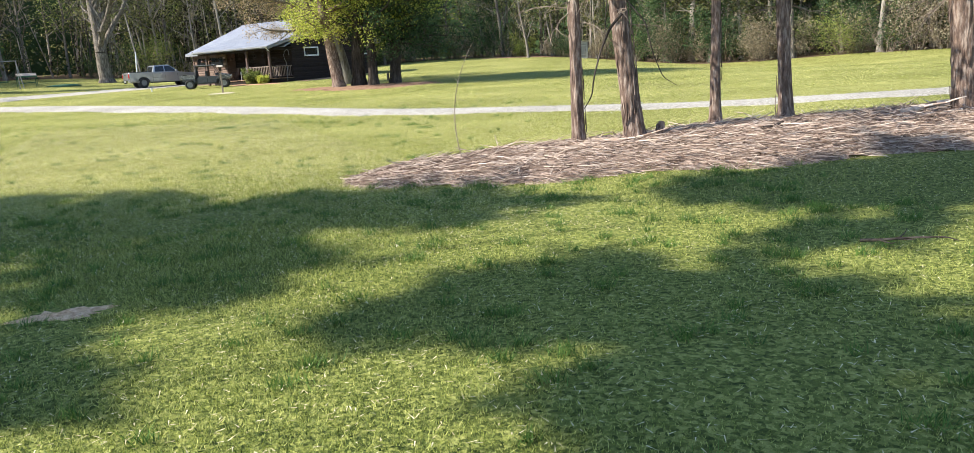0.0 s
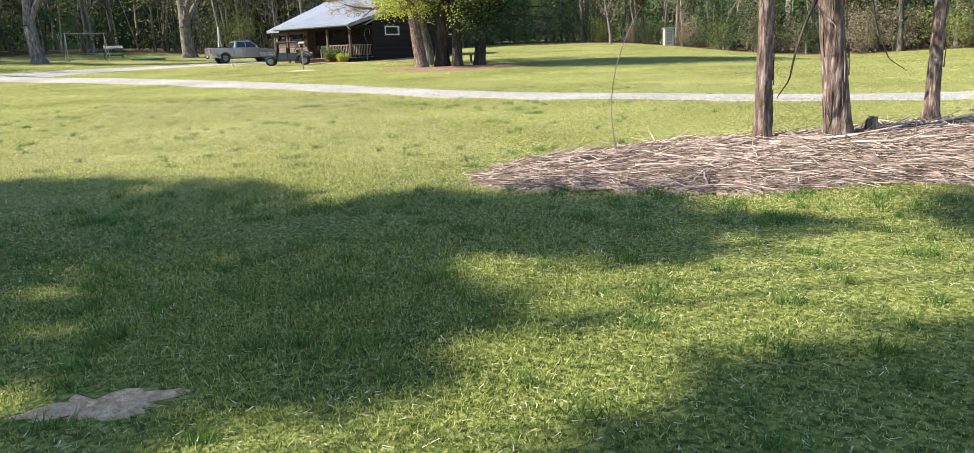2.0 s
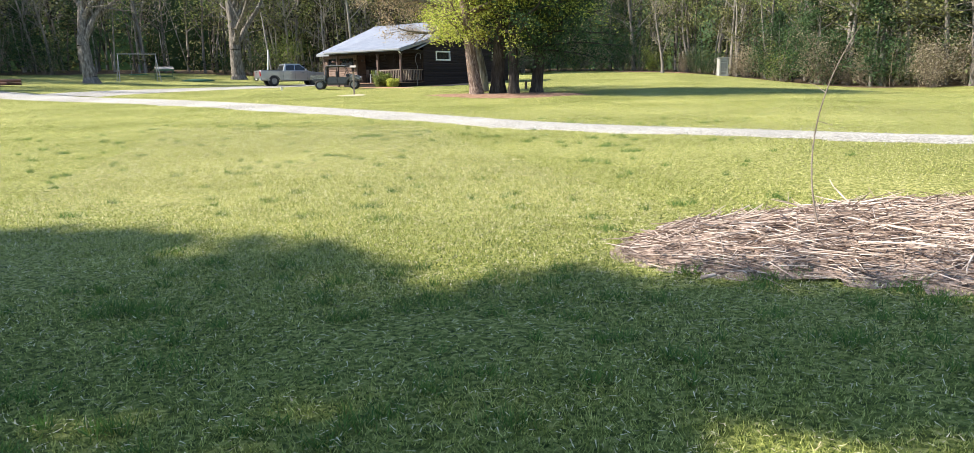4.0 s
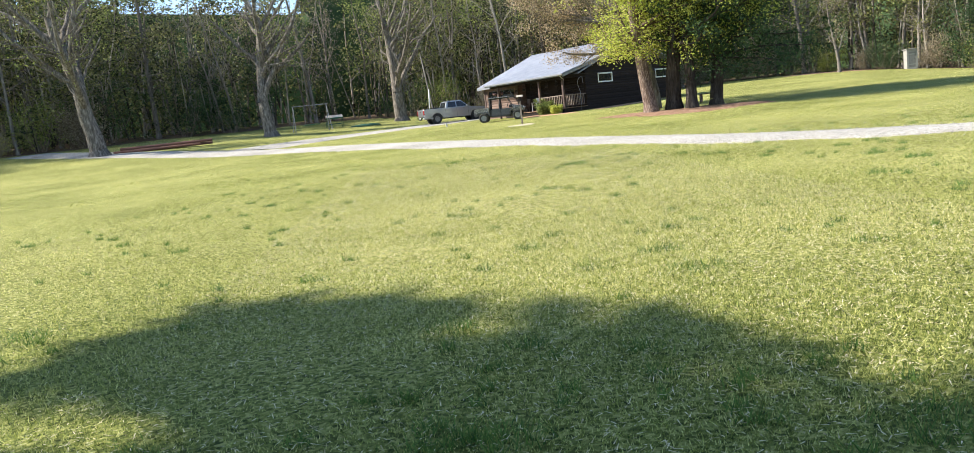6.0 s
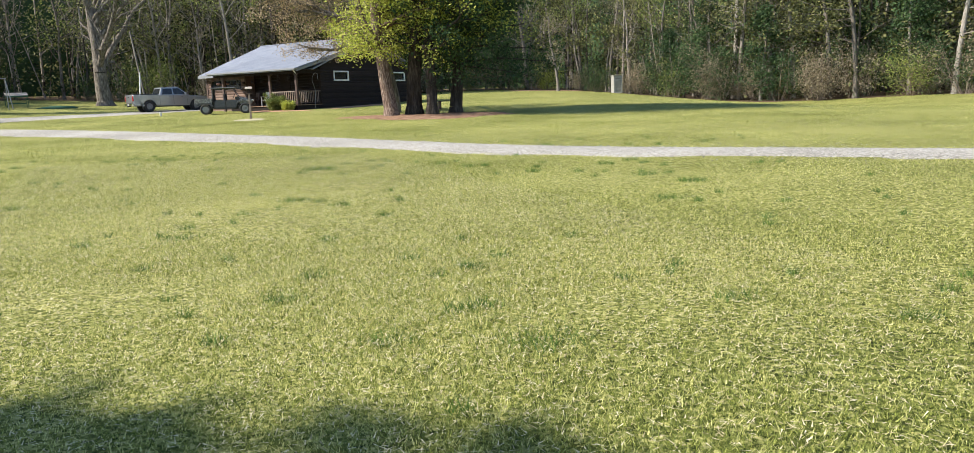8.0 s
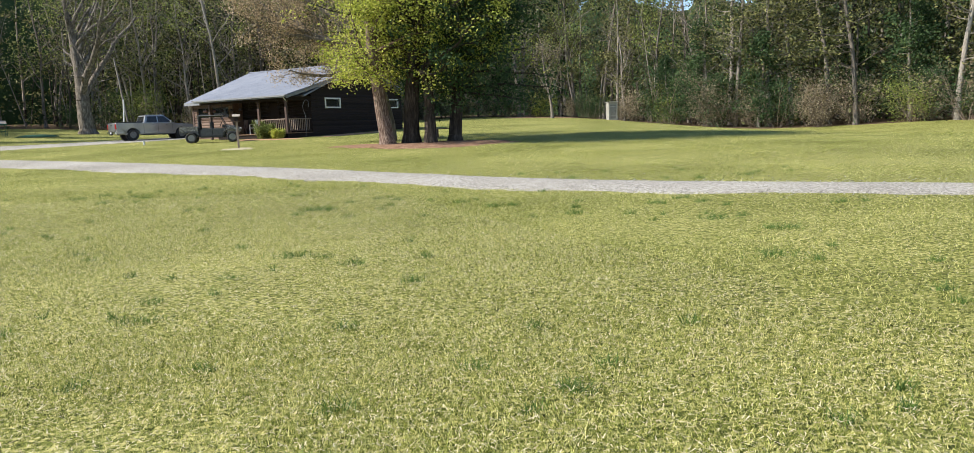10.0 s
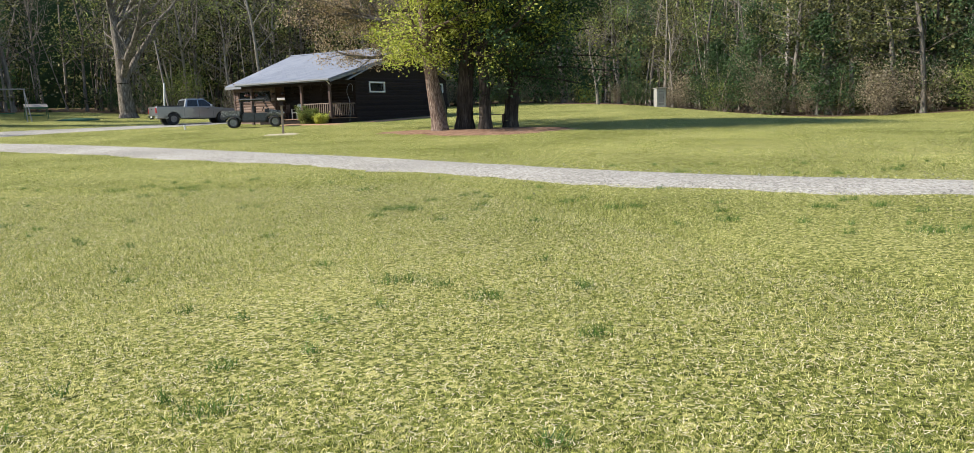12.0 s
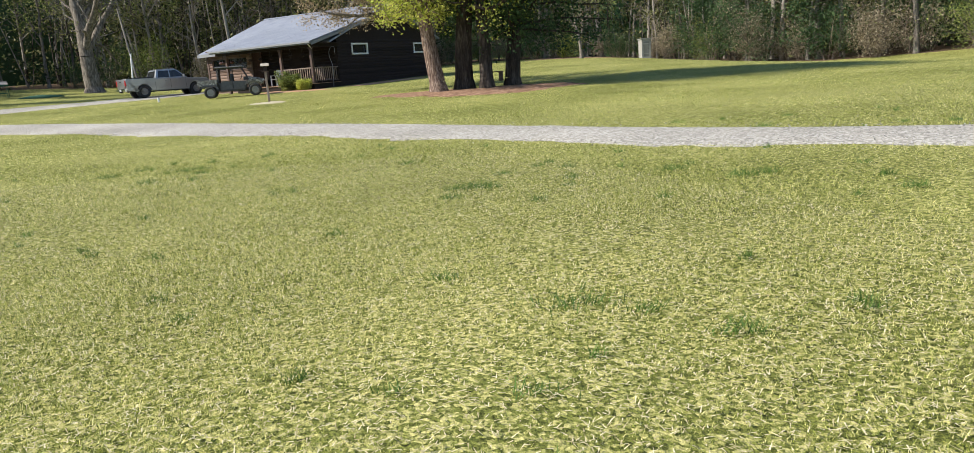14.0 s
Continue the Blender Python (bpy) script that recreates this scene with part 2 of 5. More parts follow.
def leaf_cloud(rng, centres, per, spread, size, droop=0.0, slim=0.5):
    """Small rhombic leaves scattered about centres."""
    c = np.repeat(np.asarray(centres, np.float32), per, axis=0)
    n = len(c)
    p = c + rng.normal(0, 1, (n, 3)) * np.array(spread)
    a = rng.normal(0, 1, (n, 3))
    a[:, 2] = a[:, 2] * 0.7 - droop
    a /= np.linalg.norm(a, axis=1, keepdims=True)
    b = np.cross(a, rng.normal(0, 1, (n, 3)))
    b /= np.linalg.norm(b, axis=1, keepdims=True) + 1e-9
    ln = size * rng.uniform(0.6, 1.4, (n, 1))
    v = np.stack([p - a * ln * 0.5, p + b * ln * 0.5 * slim, p + a * ln * 0.5, p - b * ln * 0.5 * slim], 1).reshape(-1, 3)
    return v, np.arange(4 * n).reshape(-1, 4)


def limb(rng, segs, tips, p, d, length, r, level, spec):
    """Grows one limb with its side branches into segs; the ends of the finest go to tips."""
    n = max(2, int(spec["steps"][level]))
    d = np.array(d, float) / np.linalg.norm(d)
    p = np.array(p, float)
    last = level == len(spec["kids"])
    kids = 0 if last else spec["kids"][level]
    start = 1.0 if last else spec["start"][level]
    end_r = r * spec["taper"][level]
    for i in range(n):
        f0, f1 = i / n, (i + 1) / n
        d = d + rng.normal(0, spec["wobble"][level], 3)
        d[2] += spec["rise"][level] / n
        d /= np.linalg.norm(d)
        q = p + d * length / n
        segs.append((*p, *q, r + (end_r - r) * f0, r + (end_r - r) * f1))
        if kids and f1 > start:
            want = kids / (n * (1 - start))
            k = int(want) + (rng.random() < want % 1)
            for _ in range(k):
                az = rng.uniform(0, 2 * np.pi)
                out = np.array([np.cos(az), np.sin(az), 0])
                side = out - d * (out @ d)
                tilt = spec["angle"][level] * rng.uniform(0.75, 1.25)
                nd = d * np.cos(tilt) + side / (np.linalg.norm(side) + 1e-6) * np.sin(tilt)
                shrink = spec["shape"](f1) if level == 0 else 1 - 0.5 * f1
                limb(rng, segs, tips, p + (q - p) * rng.random(), nd, length * spec["ratio"][level] * shrink * rng.uniform(0.7, 1.2),
                     max(0.006, (r + (end_r - r) * f1) * spec["thin"][level]), level + 1, spec)
        if last and f1 > 0.3:
            tips.append(q.copy())
        p = q
    tips.append(p.copy())


HARDWOOD = dict(steps=[8, 5, 3, 2], kids=[9, 6, 4], start=[0.3, 0.2, 0.2], taper=[0.25, 0.25, 0.3, 0.4], wobble=[0.06, 0.14, 0.2, 0.25],
                rise=[0.1, 0.5, 0.3, 0.1], angle=[0.9, 0.8, 0.8], ratio=[0.45, 0.5, 0.5], thin=[0.5, 0.5, 0.5], shape=lambda f: 1.15 - 0.7 * f)
BARE = dict(HARDWOOD, kids=[8, 7, 5], start=[0.28, 0.15, 0.1])
PINE = dict(steps=[10, 4, 2], kids=[34, 5], start=[0.2, 0.3], taper=[0.2, 0.3, 0.4], wobble=[0.025, 0.12, 0.2],
            rise=[0.1, 0.3, 0.1], angle=[1.35, 0.8], ratio=[0.22, 0.45], thin=[0.28, 0.5], shape=lambda f: 1.2 - 0.75 * f)
CEDAR = dict(steps=[10, 4, 2], kids=[46, 5], start=[0.1, 0.25], taper=[0.15, 0.3, 0.4], wobble=[0.03, 0.1, 0.2],
             rise=[0.1, 0.1, -0.2], angle=[1.3, 0.8], ratio=[0.32, 0.4], thin=[0.22, 0.5], shape=lambda f: 1.25 - 1.05 * f)


def tree_arrays(seed, height, r, spec, per, spread, size, lean=(0, 0), droop=0.0, keep=1.0, sides=6, flare=1.5, thin_from=0.04, bare_only=False):
    rng = np.random.default_rng(seed)
    segs, tips = [], []
    limb(rng, segs, tips, (0, 0, 0), (lean[0], lean[1], 1), height, r, 0, spec)
    foot = segs[0]
    a, b = np.array(foot[:3]), np.array(foot[3:6])
    mid = a + (b - a) * 0.3
    segs[0] = (*mid, *b, r * 1.0, foot[7])
    segs.append((a[0], a[1], a[2] - 0.3, *mid, r * flare, r * 1.0))
    rows = np.array(segs)
    thick = rows[:, 6] > thin_from
    (v1, f1), (v2, f2) = tubes(rows[thick], sides), tubes(rows[~thick], 3)
    f2 = f2 + len(v1)
    tv = (np.concatenate([v1, v2]), np.concatenate([f1, f2])) if len(rows[~thick]) else (v1, f1)
    if bare_only:
        tv = (v1, f1)
    tips = np.array(tips)
    tips = tips[rng.random(len(tips)) < keep]
    lv = leaf_cloud(rng, tips, per, spread, size, droop) if per and len(tips) else None
    return tv, lv


def make_tree(name, label, m, arrays, bark, leaf, group="", category="tree"):
    root = thing(name, m, label, category, group)
    (tv, tf), lv = arrays
    stem = raw_part("stem" if category == "bush" else "trunk", tv, tf, bark, root, smooth=True)
    if category == "bush":
        stem["kind"] = "stuff"
    if lv:
        raw_part("crown", lv[0], lv[1], leaf, root)["kind"] = "stuff"
    return root


# ---- ground ----
def soft(v, k=4.0):
    return k * np.log1p(np.exp(np.clip(v / k, -30, 30)))


def ground_z(x, y):
    x, y = np.asarray(x, float), np.asarray(y, float)
    ramp = 1 / (1 + np.exp(-np.clip((y - 38) / 7, -30, 30)))
    z = 0.027 * soft(y - 20) + ramp * (-0.03 * soft(x - 3) + 0.065 * soft(-31 - x, 2.5))
    z = z - 1.1 * np.exp(-((x - 24) / 11) ** 2) / (1 + np.exp(-np.clip((y - 50) / 7, -30, 30)))
    z = z - 0.16 * np.exp(-((x - 5) / 9) ** 2 - ((y - 42) / 7) ** 2)
    return np.minimum(z, 3.6)


def on_ground(x, y, up=0.0, turn=0.0, scale=1.0):
    return Matrix.Translation((x, y, float(ground_z(x, y)) + up)) @ Matrix.Rotation(turn, 4, "Z") @ Matrix.Scale(scale, 4)


def build_ground():
    def axis(lo, hi, step, far):
        core = np.arange(lo, hi + 0.01, step)
        out = np.geomspace(step, far, 22).cumsum()
        return np.concatenate([lo - out[::-1], core, hi + out])
    xs, ys = axis(-62, 46, 0.9, 120), axis(-14, 112, 0.9, 120)
    X, Y = np.meshgrid(xs, ys)
    Z = ground_z(X, Y)
    near = np.exp(-((X + 4) / 30) ** 2 - ((Y - 15) / 30) ** 2)
    Z = Z + near * 0.012 * (np.sin(X * 1.7 + np.sin(Y * 1.3)) + np.cos(Y * 1.9 + X * 0.6) - 1.2)
    nx, ny = len(xs), len(ys)
    i = (np.arange(ny - 1)[:, None] * nx + np.arange(nx - 1)[None]).ravel()
    f = np.stack([i, i + 1, i + nx + 1, i + nx], 1)
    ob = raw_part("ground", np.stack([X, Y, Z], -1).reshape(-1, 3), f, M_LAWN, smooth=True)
    tagged(ob, "mown spring lawn, green and straw-coloured, gently rising", "lawn", kind="structure")


build_ground()


def strip(name, points, widths, mat, up, label, category, seed=0, rag=0.12):
    """A ribbon that follows the ground along a line of points, with ragged edges."""
    rng = np.random.default_rng(seed)
    pts = np.array(points, float)
    t = np.concatenate([[0], np.cumsum(np.linalg.norm(np.diff(pts, axis=0), axis=1))])
    n = int(t[-1] / 0.4)
    u = np.linspace(0, t[-1], n)
    def smooth(v):
        w = np.interp(u, t, v)
        k = np.ones(11) / 11
        return np.convolve(np.pad(w, 5, mode="edge"), k, mode="valid")
    x, y, w = smooth(pts[:, 0]), smooth(pts[:, 1]), smooth(np.array(widths, float))
    dx, dy = np.gradient(x), np.gradient(y)
    ln = np.hypot(dx, dy)
    nx, ny = -dy / ln, dx / ln
    cols = 9
    V = []
    left = rng.normal(0, rag, n)
    right = rng.normal(0, rag, n)
    for c in range(cols):
        s = c / (cols - 1) - 0.5
        e = left * (c == 0) + right * (c == cols - 1)
        px_, py_ = x + nx * (w * s + e), y + ny * (w * s + e)
        crown = up * (0.4 if 0 < c < cols - 1 else -3.0) + 0.02 * (1 - (2 * s) ** 2) * (0 < c < cols - 1)
        V.append(np.stack([px_, py_, ground_z(px_, py_) + crown], 1))
    V = np.stack(V, 1).reshape(-1, 3)
    i = (np.arange(n - 1)[:, None] * cols + np.arange(cols - 1)[None]).ravel()
    f = np.stack([i, i + 1, i + cols + 1, i + cols], 1)
    return tagged(raw_part(name, V, f, mat, smooth=True), label, category, kind="structure")


ROAD = [(40, 22.5), (26, 19.6), (18, 18.2), (10.4, 17.9), (5, 18.4), (1.7, 20.6), (-0.8, 21.9), (-3.7, 24.0), (-9.6, 29.9), (-12.2, 32.0), (-18, 37.0), (-23.6, 41.3), (-28, 44.0), (-34, 46.0), (-43, 49.0), (-60, 53)]
strip("road", ROAD, [2.6, 2.4, 2.2, 2.1, 2.0, 2.0, 2.0, 2.1, 2.5, 2.8, 3.2, 3.6, 4.2, 4.6, 4.6, 4.4], M_GRAVEL, 0.012, "pale grey gravel drive curving across the lawn", "gravel road", 1)
DRIVE = [(-34.5, 47.5), (-34.0, 52), (-32.4, 57), (-29.8, 61.5), (-27.2, 65.5), (-24.5, 69.5)]
strip("road", DRIVE, [6.0, 5.6, 5.0, 5.4, 6.5, 6.5], M_GRAVEL, 0.02, "pale gravel parking spur beside the cabin", "gravel road", 2)

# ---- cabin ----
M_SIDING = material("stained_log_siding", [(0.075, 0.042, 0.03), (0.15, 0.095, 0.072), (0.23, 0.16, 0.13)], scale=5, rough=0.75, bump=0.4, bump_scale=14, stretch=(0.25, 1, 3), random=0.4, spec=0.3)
# siding colour darkened for shade on porch and side walls; also plain dark pieces
M_SIDING_DARK_SHADED = material("dark_shaded_siding", [(0.014, 0.010, 0.009), (0.034, 0.023, 0.020)], scale=5, rough=0.8, bump=0.3, bump_scale=14, stretch=(0.25, 1, 3), random=0.3, spec=0.2)
M_ROOF = material("grey_metal_roof", [(0.19, 0.205, 0.24), (0.235, 0.25, 0.29), (0.28, 0.295, 0.33)], scale=1.2, rough=0.6, metal=0.2, bump=0.1, bump_scale=8, spec=0.4)
M_FASCIA = material("fascia", [(0.16, 0.165, 0.18), (0.24, 0.245, 0.26)], scale=5, rough=0.7)
M_POST = material("porch_post", [(0.05, 0.03, 0.024), (0.105, 0.065, 0.052)], scale=8, rough=0.8, stretch=(1, 1, 0.2), random=0.3)
M_RAIL = material("weathered_rail", [(0.16, 0.115, 0.09), (0.33, 0.26, 0.21)], scale=8, rough=0.85, random=0.3)
M_DECK = material("porch_deck", [(0.22, 0.13, 0.08), (0.38, 0.24, 0.16)], scale=6, rough=0.85, stretch=(0.2, 1, 1), random=0.4)
M_WHITE = material("white_paint", [(0.62, 0.61, 0.58), (0.80, 0.79, 0.76)], scale=6, rough=0.6)
M_GLASS = material("dark_window_glass", [(0.012, 0.014, 0.016), (0.02, 0.022, 0.024)], scale=2, rough=0.08, spec=0.6)
M_BLACK = material("black_plastic", [(0.012, 0.012, 0.013), (0.03, 0.03, 0.032)], scale=10, rough=0.55)
M_DARKRED = material("dark_red_glaze", [(0.05, 0.018, 0.012), (0.11, 0.04, 0.028)], scale=9, rough=0.5)
M_CLAY = material("red_clay", [(0.30, 0.15, 0.08), (0.48, 0.28, 0.17)], scale=5, rough=0.95, bump=0.5)

CAB = Matrix.Translation((-15.2, 57.6, 0)) @ Matrix((( -0.875, 0.485, 0, 0), (0.485, 0.875, 0, 0), (0, 0, 1, 0), (0, 0, 0, 1)))
# local axes: x to the cabin's own left along the porch front, y to its back, z up
GZ, WALL_TOP, PORCH_Z = 1.08, 3.85, 1.36


def slab(p, thick):
    """A roof slab over four corner points, thickened downwards."""
    bm = bmesh.new()
    a = [bm.verts.new(q) for q in p]
    b = [bm.verts.new((q[0], q[1], q[2] - thick)) for q in p]
    fs = [bm.faces.new(a), bm.faces.new(b[::-1])]
    for i in range(4):
        fs.append(bm.faces.new((a[i], b[i], b[(i + 1) % 4], a[(i + 1) % 4])))
    bmesh.ops.recalc_face_normals(bm, faces=fs)
    return bm


def build_cabin():
    cab = thing("cabin", CAB, "brown log-sided cabin with grey metal roof and front porch", "cabin")
    W, D0, D1 = 9.7, 2.4, 13.2
    T = 0.16
    def wall(name, lo, hi, mat=M_SIDING_DARK_SHADED):
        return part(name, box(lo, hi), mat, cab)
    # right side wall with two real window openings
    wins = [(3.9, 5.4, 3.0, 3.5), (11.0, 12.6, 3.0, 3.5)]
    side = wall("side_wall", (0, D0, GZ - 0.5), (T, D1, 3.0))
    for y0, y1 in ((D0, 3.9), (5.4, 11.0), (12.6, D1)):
        part("side_wall", box((0, y0, 3.0), (T, y1, 3.5)), M_SIDING_DARK_SHADED, cab)
    part("side_wall", box((0, D0, 3.5), (T, D1, WALL_TOP)), M_SIDING_DARK_SHADED, cab)
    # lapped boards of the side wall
    mesh_cache = {}
    def board(x, y0, y1, z, parent, mat, axis):
        key = (round(y1 - y0, 2), axis, mat.name)
        if key not in mesh_cache:
            bm = bmesh.new()
            L = y1 - y0
            prof = [(0, 0), (-0.045, 0.012), (-0.052, 0.07), (-0.02, 0.172), (0, 0.172)]
            if axis == 1:
                add_prism(bm, [(a, b) for a, b in prof], 1, 0, L)
            else:
                add_prism(bm, [(a, b) for a, b in prof], 0, 0, L)
            me = bpy.data.meshes.new("board")
            bm.to_mesh(me)
            bm.free()
            me.materials.append(mat)
            mesh_cache[key] = me
        ob = new("board", mesh_cache[key])
        ob.parent = parent
        ob.location = (x, y0, z) if axis == 1 else (y0, x, z)
        return ob
    z = GZ - 0.25
    while z < WALL_TOP - 0.1:
        spans = [(D0, D1)]
        if 2.85 < z < 3.5:
            spans = [(D0, 3.82), (5.48, 10.92), (12.68, D1)]
        for a, b in spans:
            board(0, a, b, z, cab, M_SIDING_DARK_SHADED, 1)
        z += 0.175
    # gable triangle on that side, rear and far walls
    part("gable", prism([(D0, WALL_TOP), (D1, WALL_TOP), (7.8, 5.85)], 0, 0.0, T), M_SIDING_DARK_SHADED, cab)
    part("gable", prism([(D0, WALL_TOP), (D1, WALL_TOP), (7.8, 5.85)], 0, W - T, W), M_SIDING_DARK_SHADED, cab)
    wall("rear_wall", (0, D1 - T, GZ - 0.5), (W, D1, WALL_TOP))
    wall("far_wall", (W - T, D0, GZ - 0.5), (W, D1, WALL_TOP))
    # front: recessed porch wall in siding darkened for its shade, and the lit log wall of the wing
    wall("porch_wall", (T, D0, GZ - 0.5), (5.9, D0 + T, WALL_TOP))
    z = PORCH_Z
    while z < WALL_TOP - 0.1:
        board(D0, T, 5.9, z, cab, M_SIDING_DARK_SHADED, 0)
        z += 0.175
    wing_y = 1.55
    wall("wing_wall", (5.9, wing_y, GZ - 0.5), (W, wing_y + T, 2.62), M_SIDING)
    wall("wing_wall", (5.9, wing_y, 3.27), (W, wing_y + T, WALL_TOP), M_SIDING)
    for a, b in ((5.9, 6.35), (7.95, 8.15), (9.3, W)):
        wall("wing_wall", (a, wing_y, 2.62), (b, wing_y + T, 3.27), M_SIDING)
    wall("wing_side", (5.9, wing_y, GZ - 0.5), (5.9 + T, D0 + T, WALL_TOP), M_SIDING)
    wall("wing_side", (W - T, wing_y, GZ - 0.5), (W, D0, WALL_TOP), M_SIDING)
    z = GZ - 0.2
    while z < WALL_TOP - 0.1:
        spans = [(5.9, W)]
        if 2.5 < z < 3.27:
            spans = [(5.9, 6.35), (7.95, 8.15), (9.3, W)]
        for a, b in spans:
            board(wing_y, a, b, z, cab, M_SIDING, 0)
        z += 0.175
    part("corner_board", box((5.86, wing_y - 0.08, GZ - 0.3), (5.98, wing_y - 0.055, WALL_TOP)), M_POST, cab)
    part("corner_board", box((W - 0.1, wing_y - 0.08, GZ - 0.3), (W + 0.02, wing_y - 0.055, WALL_TOP)), M_POST, cab)
    # windows
    for y0, y1, z0, z1 in wins:
        w = part("window", box((0.05, y0, z0), (0.07, y1, z1)), M_GLASS, cab)
        for lo, hi in (((-0.09, y0 - 0.09, z1), (0.05, y1 + 0.09, z1 + 0.1)), ((-0.09, y0 - 0.09, z0 - 0.1), (0.05, y1 + 0.09, z0)),
                       ((-0.09, y0 - 0.09, z0), (0.05, y0, z1)), ((-0.09, y1, z0), (0.05, y1 + 0.09, z1))):
            part("window_frame", box(lo, hi, 0.008), M_WHITE, w, "white window frame")
    for x0, x1 in ((6.35, 7.95), (8.15, 9.3)):
        w = part("window", box((x0, wing_y + 0.08, 2.62), (x1, wing_y + 0.1, 3.27)), M_GLASS, cab)
        part("window_frame", box((x0, wing_y - 0.06, 3.27), (x1, wing_y + 0.02, 3.33), 0.006), M_POST, w)
        part("window_frame", box((x0, wing_y - 0.07, 2.56), (x1, wing_y + 0.02, 2.62), 0.006), M_POST, w)
    # door in the porch wall
    d = part("door", box((2.6, D0 - 0.07, PORCH_Z), (3.5, D0 - 0.04, PORCH_Z + 2.05), 0.01), M_SIDING_DARK_SHADED, cab, "dark plank door")
    part("door_handle", rod((2.72, D0 - 0.13, PORCH_Z + 1.0), (2.72, D0 - 0.07, PORCH_Z + 1.0), 0.025), M_BLACK, d)
    # main roof: two slabs; porch roof of a lower pitch
    main = part("roof", slab([(-0.5, 1.2, 3.70), (W + 0.45, 1.2, 3.70), (W + 0.45, 7.8, 6.06), (-0.5, 7.8, 6.06)], 0.09), M_ROOF, cab)
    back = part("roof", slab([(-0.5, 7.8, 6.06), (W + 0.45, 7.8, 6.06), (W + 0.45, 13.8, 3.9), (-0.5, 13.8, 3.9)], 0.09), M_ROOF, cab)
    porch = part("porch_roof", slab([(-0.45, -0.45, 3.72), (7.4, -0.45, 3.72), (7.4, 4.6, 4.96), (-0.45, 4.6, 4.96)], 0.07), M_ROOF, cab)
    for k in range(20):
        x = -0.45 + 0.4 * k
        if x < 7.4:
            part("seam", slab([(x, -0.45, 3.724), (x + 0.03, -0.45, 3.724), (x + 0.03, 4.6, 4.964), (x, 4.6, 4.964)], 0.03), M_ROOF, porch)
    for k in range(27):
        x = -0.5 + 0.4 * k
        y0, z0 = (4.65, 4.938) if x < 7.4 else (1.2, 3.704)
        part("seam", slab([(x, y0, z0), (x + 0.03, y0, z0), (x + 0.03, 7.75, 6.046), (x, 7.75, 6.046)], 0.03), M_ROOF, main)
    part("ridge_cap", prism([(7.6, 6.02), (7.8, 6.11), (8.0, 6.02)], 0, -0.5, W + 0.45), M_ROOF, cab)
    part("fascia", box((-0.45, -0.49, 3.53), (7.4, -0.455, 3.70)), M_FASCIA, cab)
    part("fascia", box((7.42, 1.16, 3.5), (W + 0.45, 1.195, 3.68)), M_FASCIA, cab)
    part("rake_board", slab([(-0.49, -0.45, 3.64), (-0.455, -0.45, 3.64), (-0.455, 4.6, 4.88), (-0.49, 4.6, 4.88)], 0.16), M_FASCIA, cab)
    part("rake_board", slab([(-0.54, 4.3, 4.72), (-0.505, 4.3, 4.72), (-0.505, 7.8, 5.97), (-0.54, 7.8, 5.97)], 0.17), M_FASCIA, cab)
    part("gutter", prism([(-0.60, 3.68), (-0.60, 3.60), (-0.50, 3.58), (-0.495, 3.68)], 0, -0.45, 7.4), M_FASCIA, cab)
    part("downpipe", rod((-0.2, -0.5, 3.6), (-0.05, 0.05, 3.3), 0.03), M_WHITE, cab)
    part("porch_beam", box((-0.1, -0.1, 3.4), (7.3, 0.06, 3.58)), M_SIDING_DARK_SHADED, cab)
    part("porch_beam", box((-0.1, 0.065, 3.4), (0.06, D0, 3.58)), M_SIDING_DARK_SHADED, cab)
    part("porch_ceiling", box((-0.3, -0.35, 3.6), (7.3, D0, 3.63)), M_SIDING_DARK_SHADED, cab)
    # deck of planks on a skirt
    part("porch_skirt", box((-0.05, -0.05, GZ - 0.4), (5.88, D0, PORCH_Z - 0.04)), M_SIDING_DARK_SHADED, cab)
    for k in range(17):
        part("plank", box((-0.1, -0.12 + 0.146 * k, PORCH_Z - 0.036), (5.86, 0.02 + 0.146 * k, PORCH_Z)), M_DECK, cab)
    # posts
    for x, y in ((0, 0), (2.25, 0), (6.5, 0)):
        p = part("porch_post", box((x - 0.075, y - 0.075, PORCH_Z if x < 6 else GZ - 0.3), (x + 0.075, y + 0.075, 3.4), 0.012), M_POST, cab)
        part("post_cap", box((x - 0.11, y - 0.11, 3.3), (x + 0.11, y + 0.11, 3.4), 0.01), M_POST, p)
    # railing
    def rail(x0, y0, x1, y1):
        r = part("railing", box((min(x0, x1) - 0.03, min(y0, y1) - 0.03, PORCH_Z + 0.84), (max(x0, x1) + 0.03, max(y0, y1) + 0.03, PORCH_Z + 0.9), 0.008), M_RAIL, cab)
        part("bottom_rail", box((min(x0, x1) - 0.02, min(y0, y1) - 0.02, PORCH_Z + 0.1), (max(x0, x1) + 0.02, max(y0, y1) + 0.02, PORCH_Z + 0.15)), M_POST, r)
        n = int(math.hypot(x1 - x0, y1 - y0) / 0.16)
        for i in range(1, n):
            x, y = x0 + (x1 - x0) * i / n, y0 + (y1 - y0) * i / n
            part("baluster", box((x - 0.018, y - 0.018, PORCH_Z + 0.15), (x + 0.018, y + 0.018, PORCH_Z + 0.84)), M_RAIL, r)
    rail(0.08, 0, 2.17, 0)
    rail(0, 0.08, 0, D0 - 0.1)
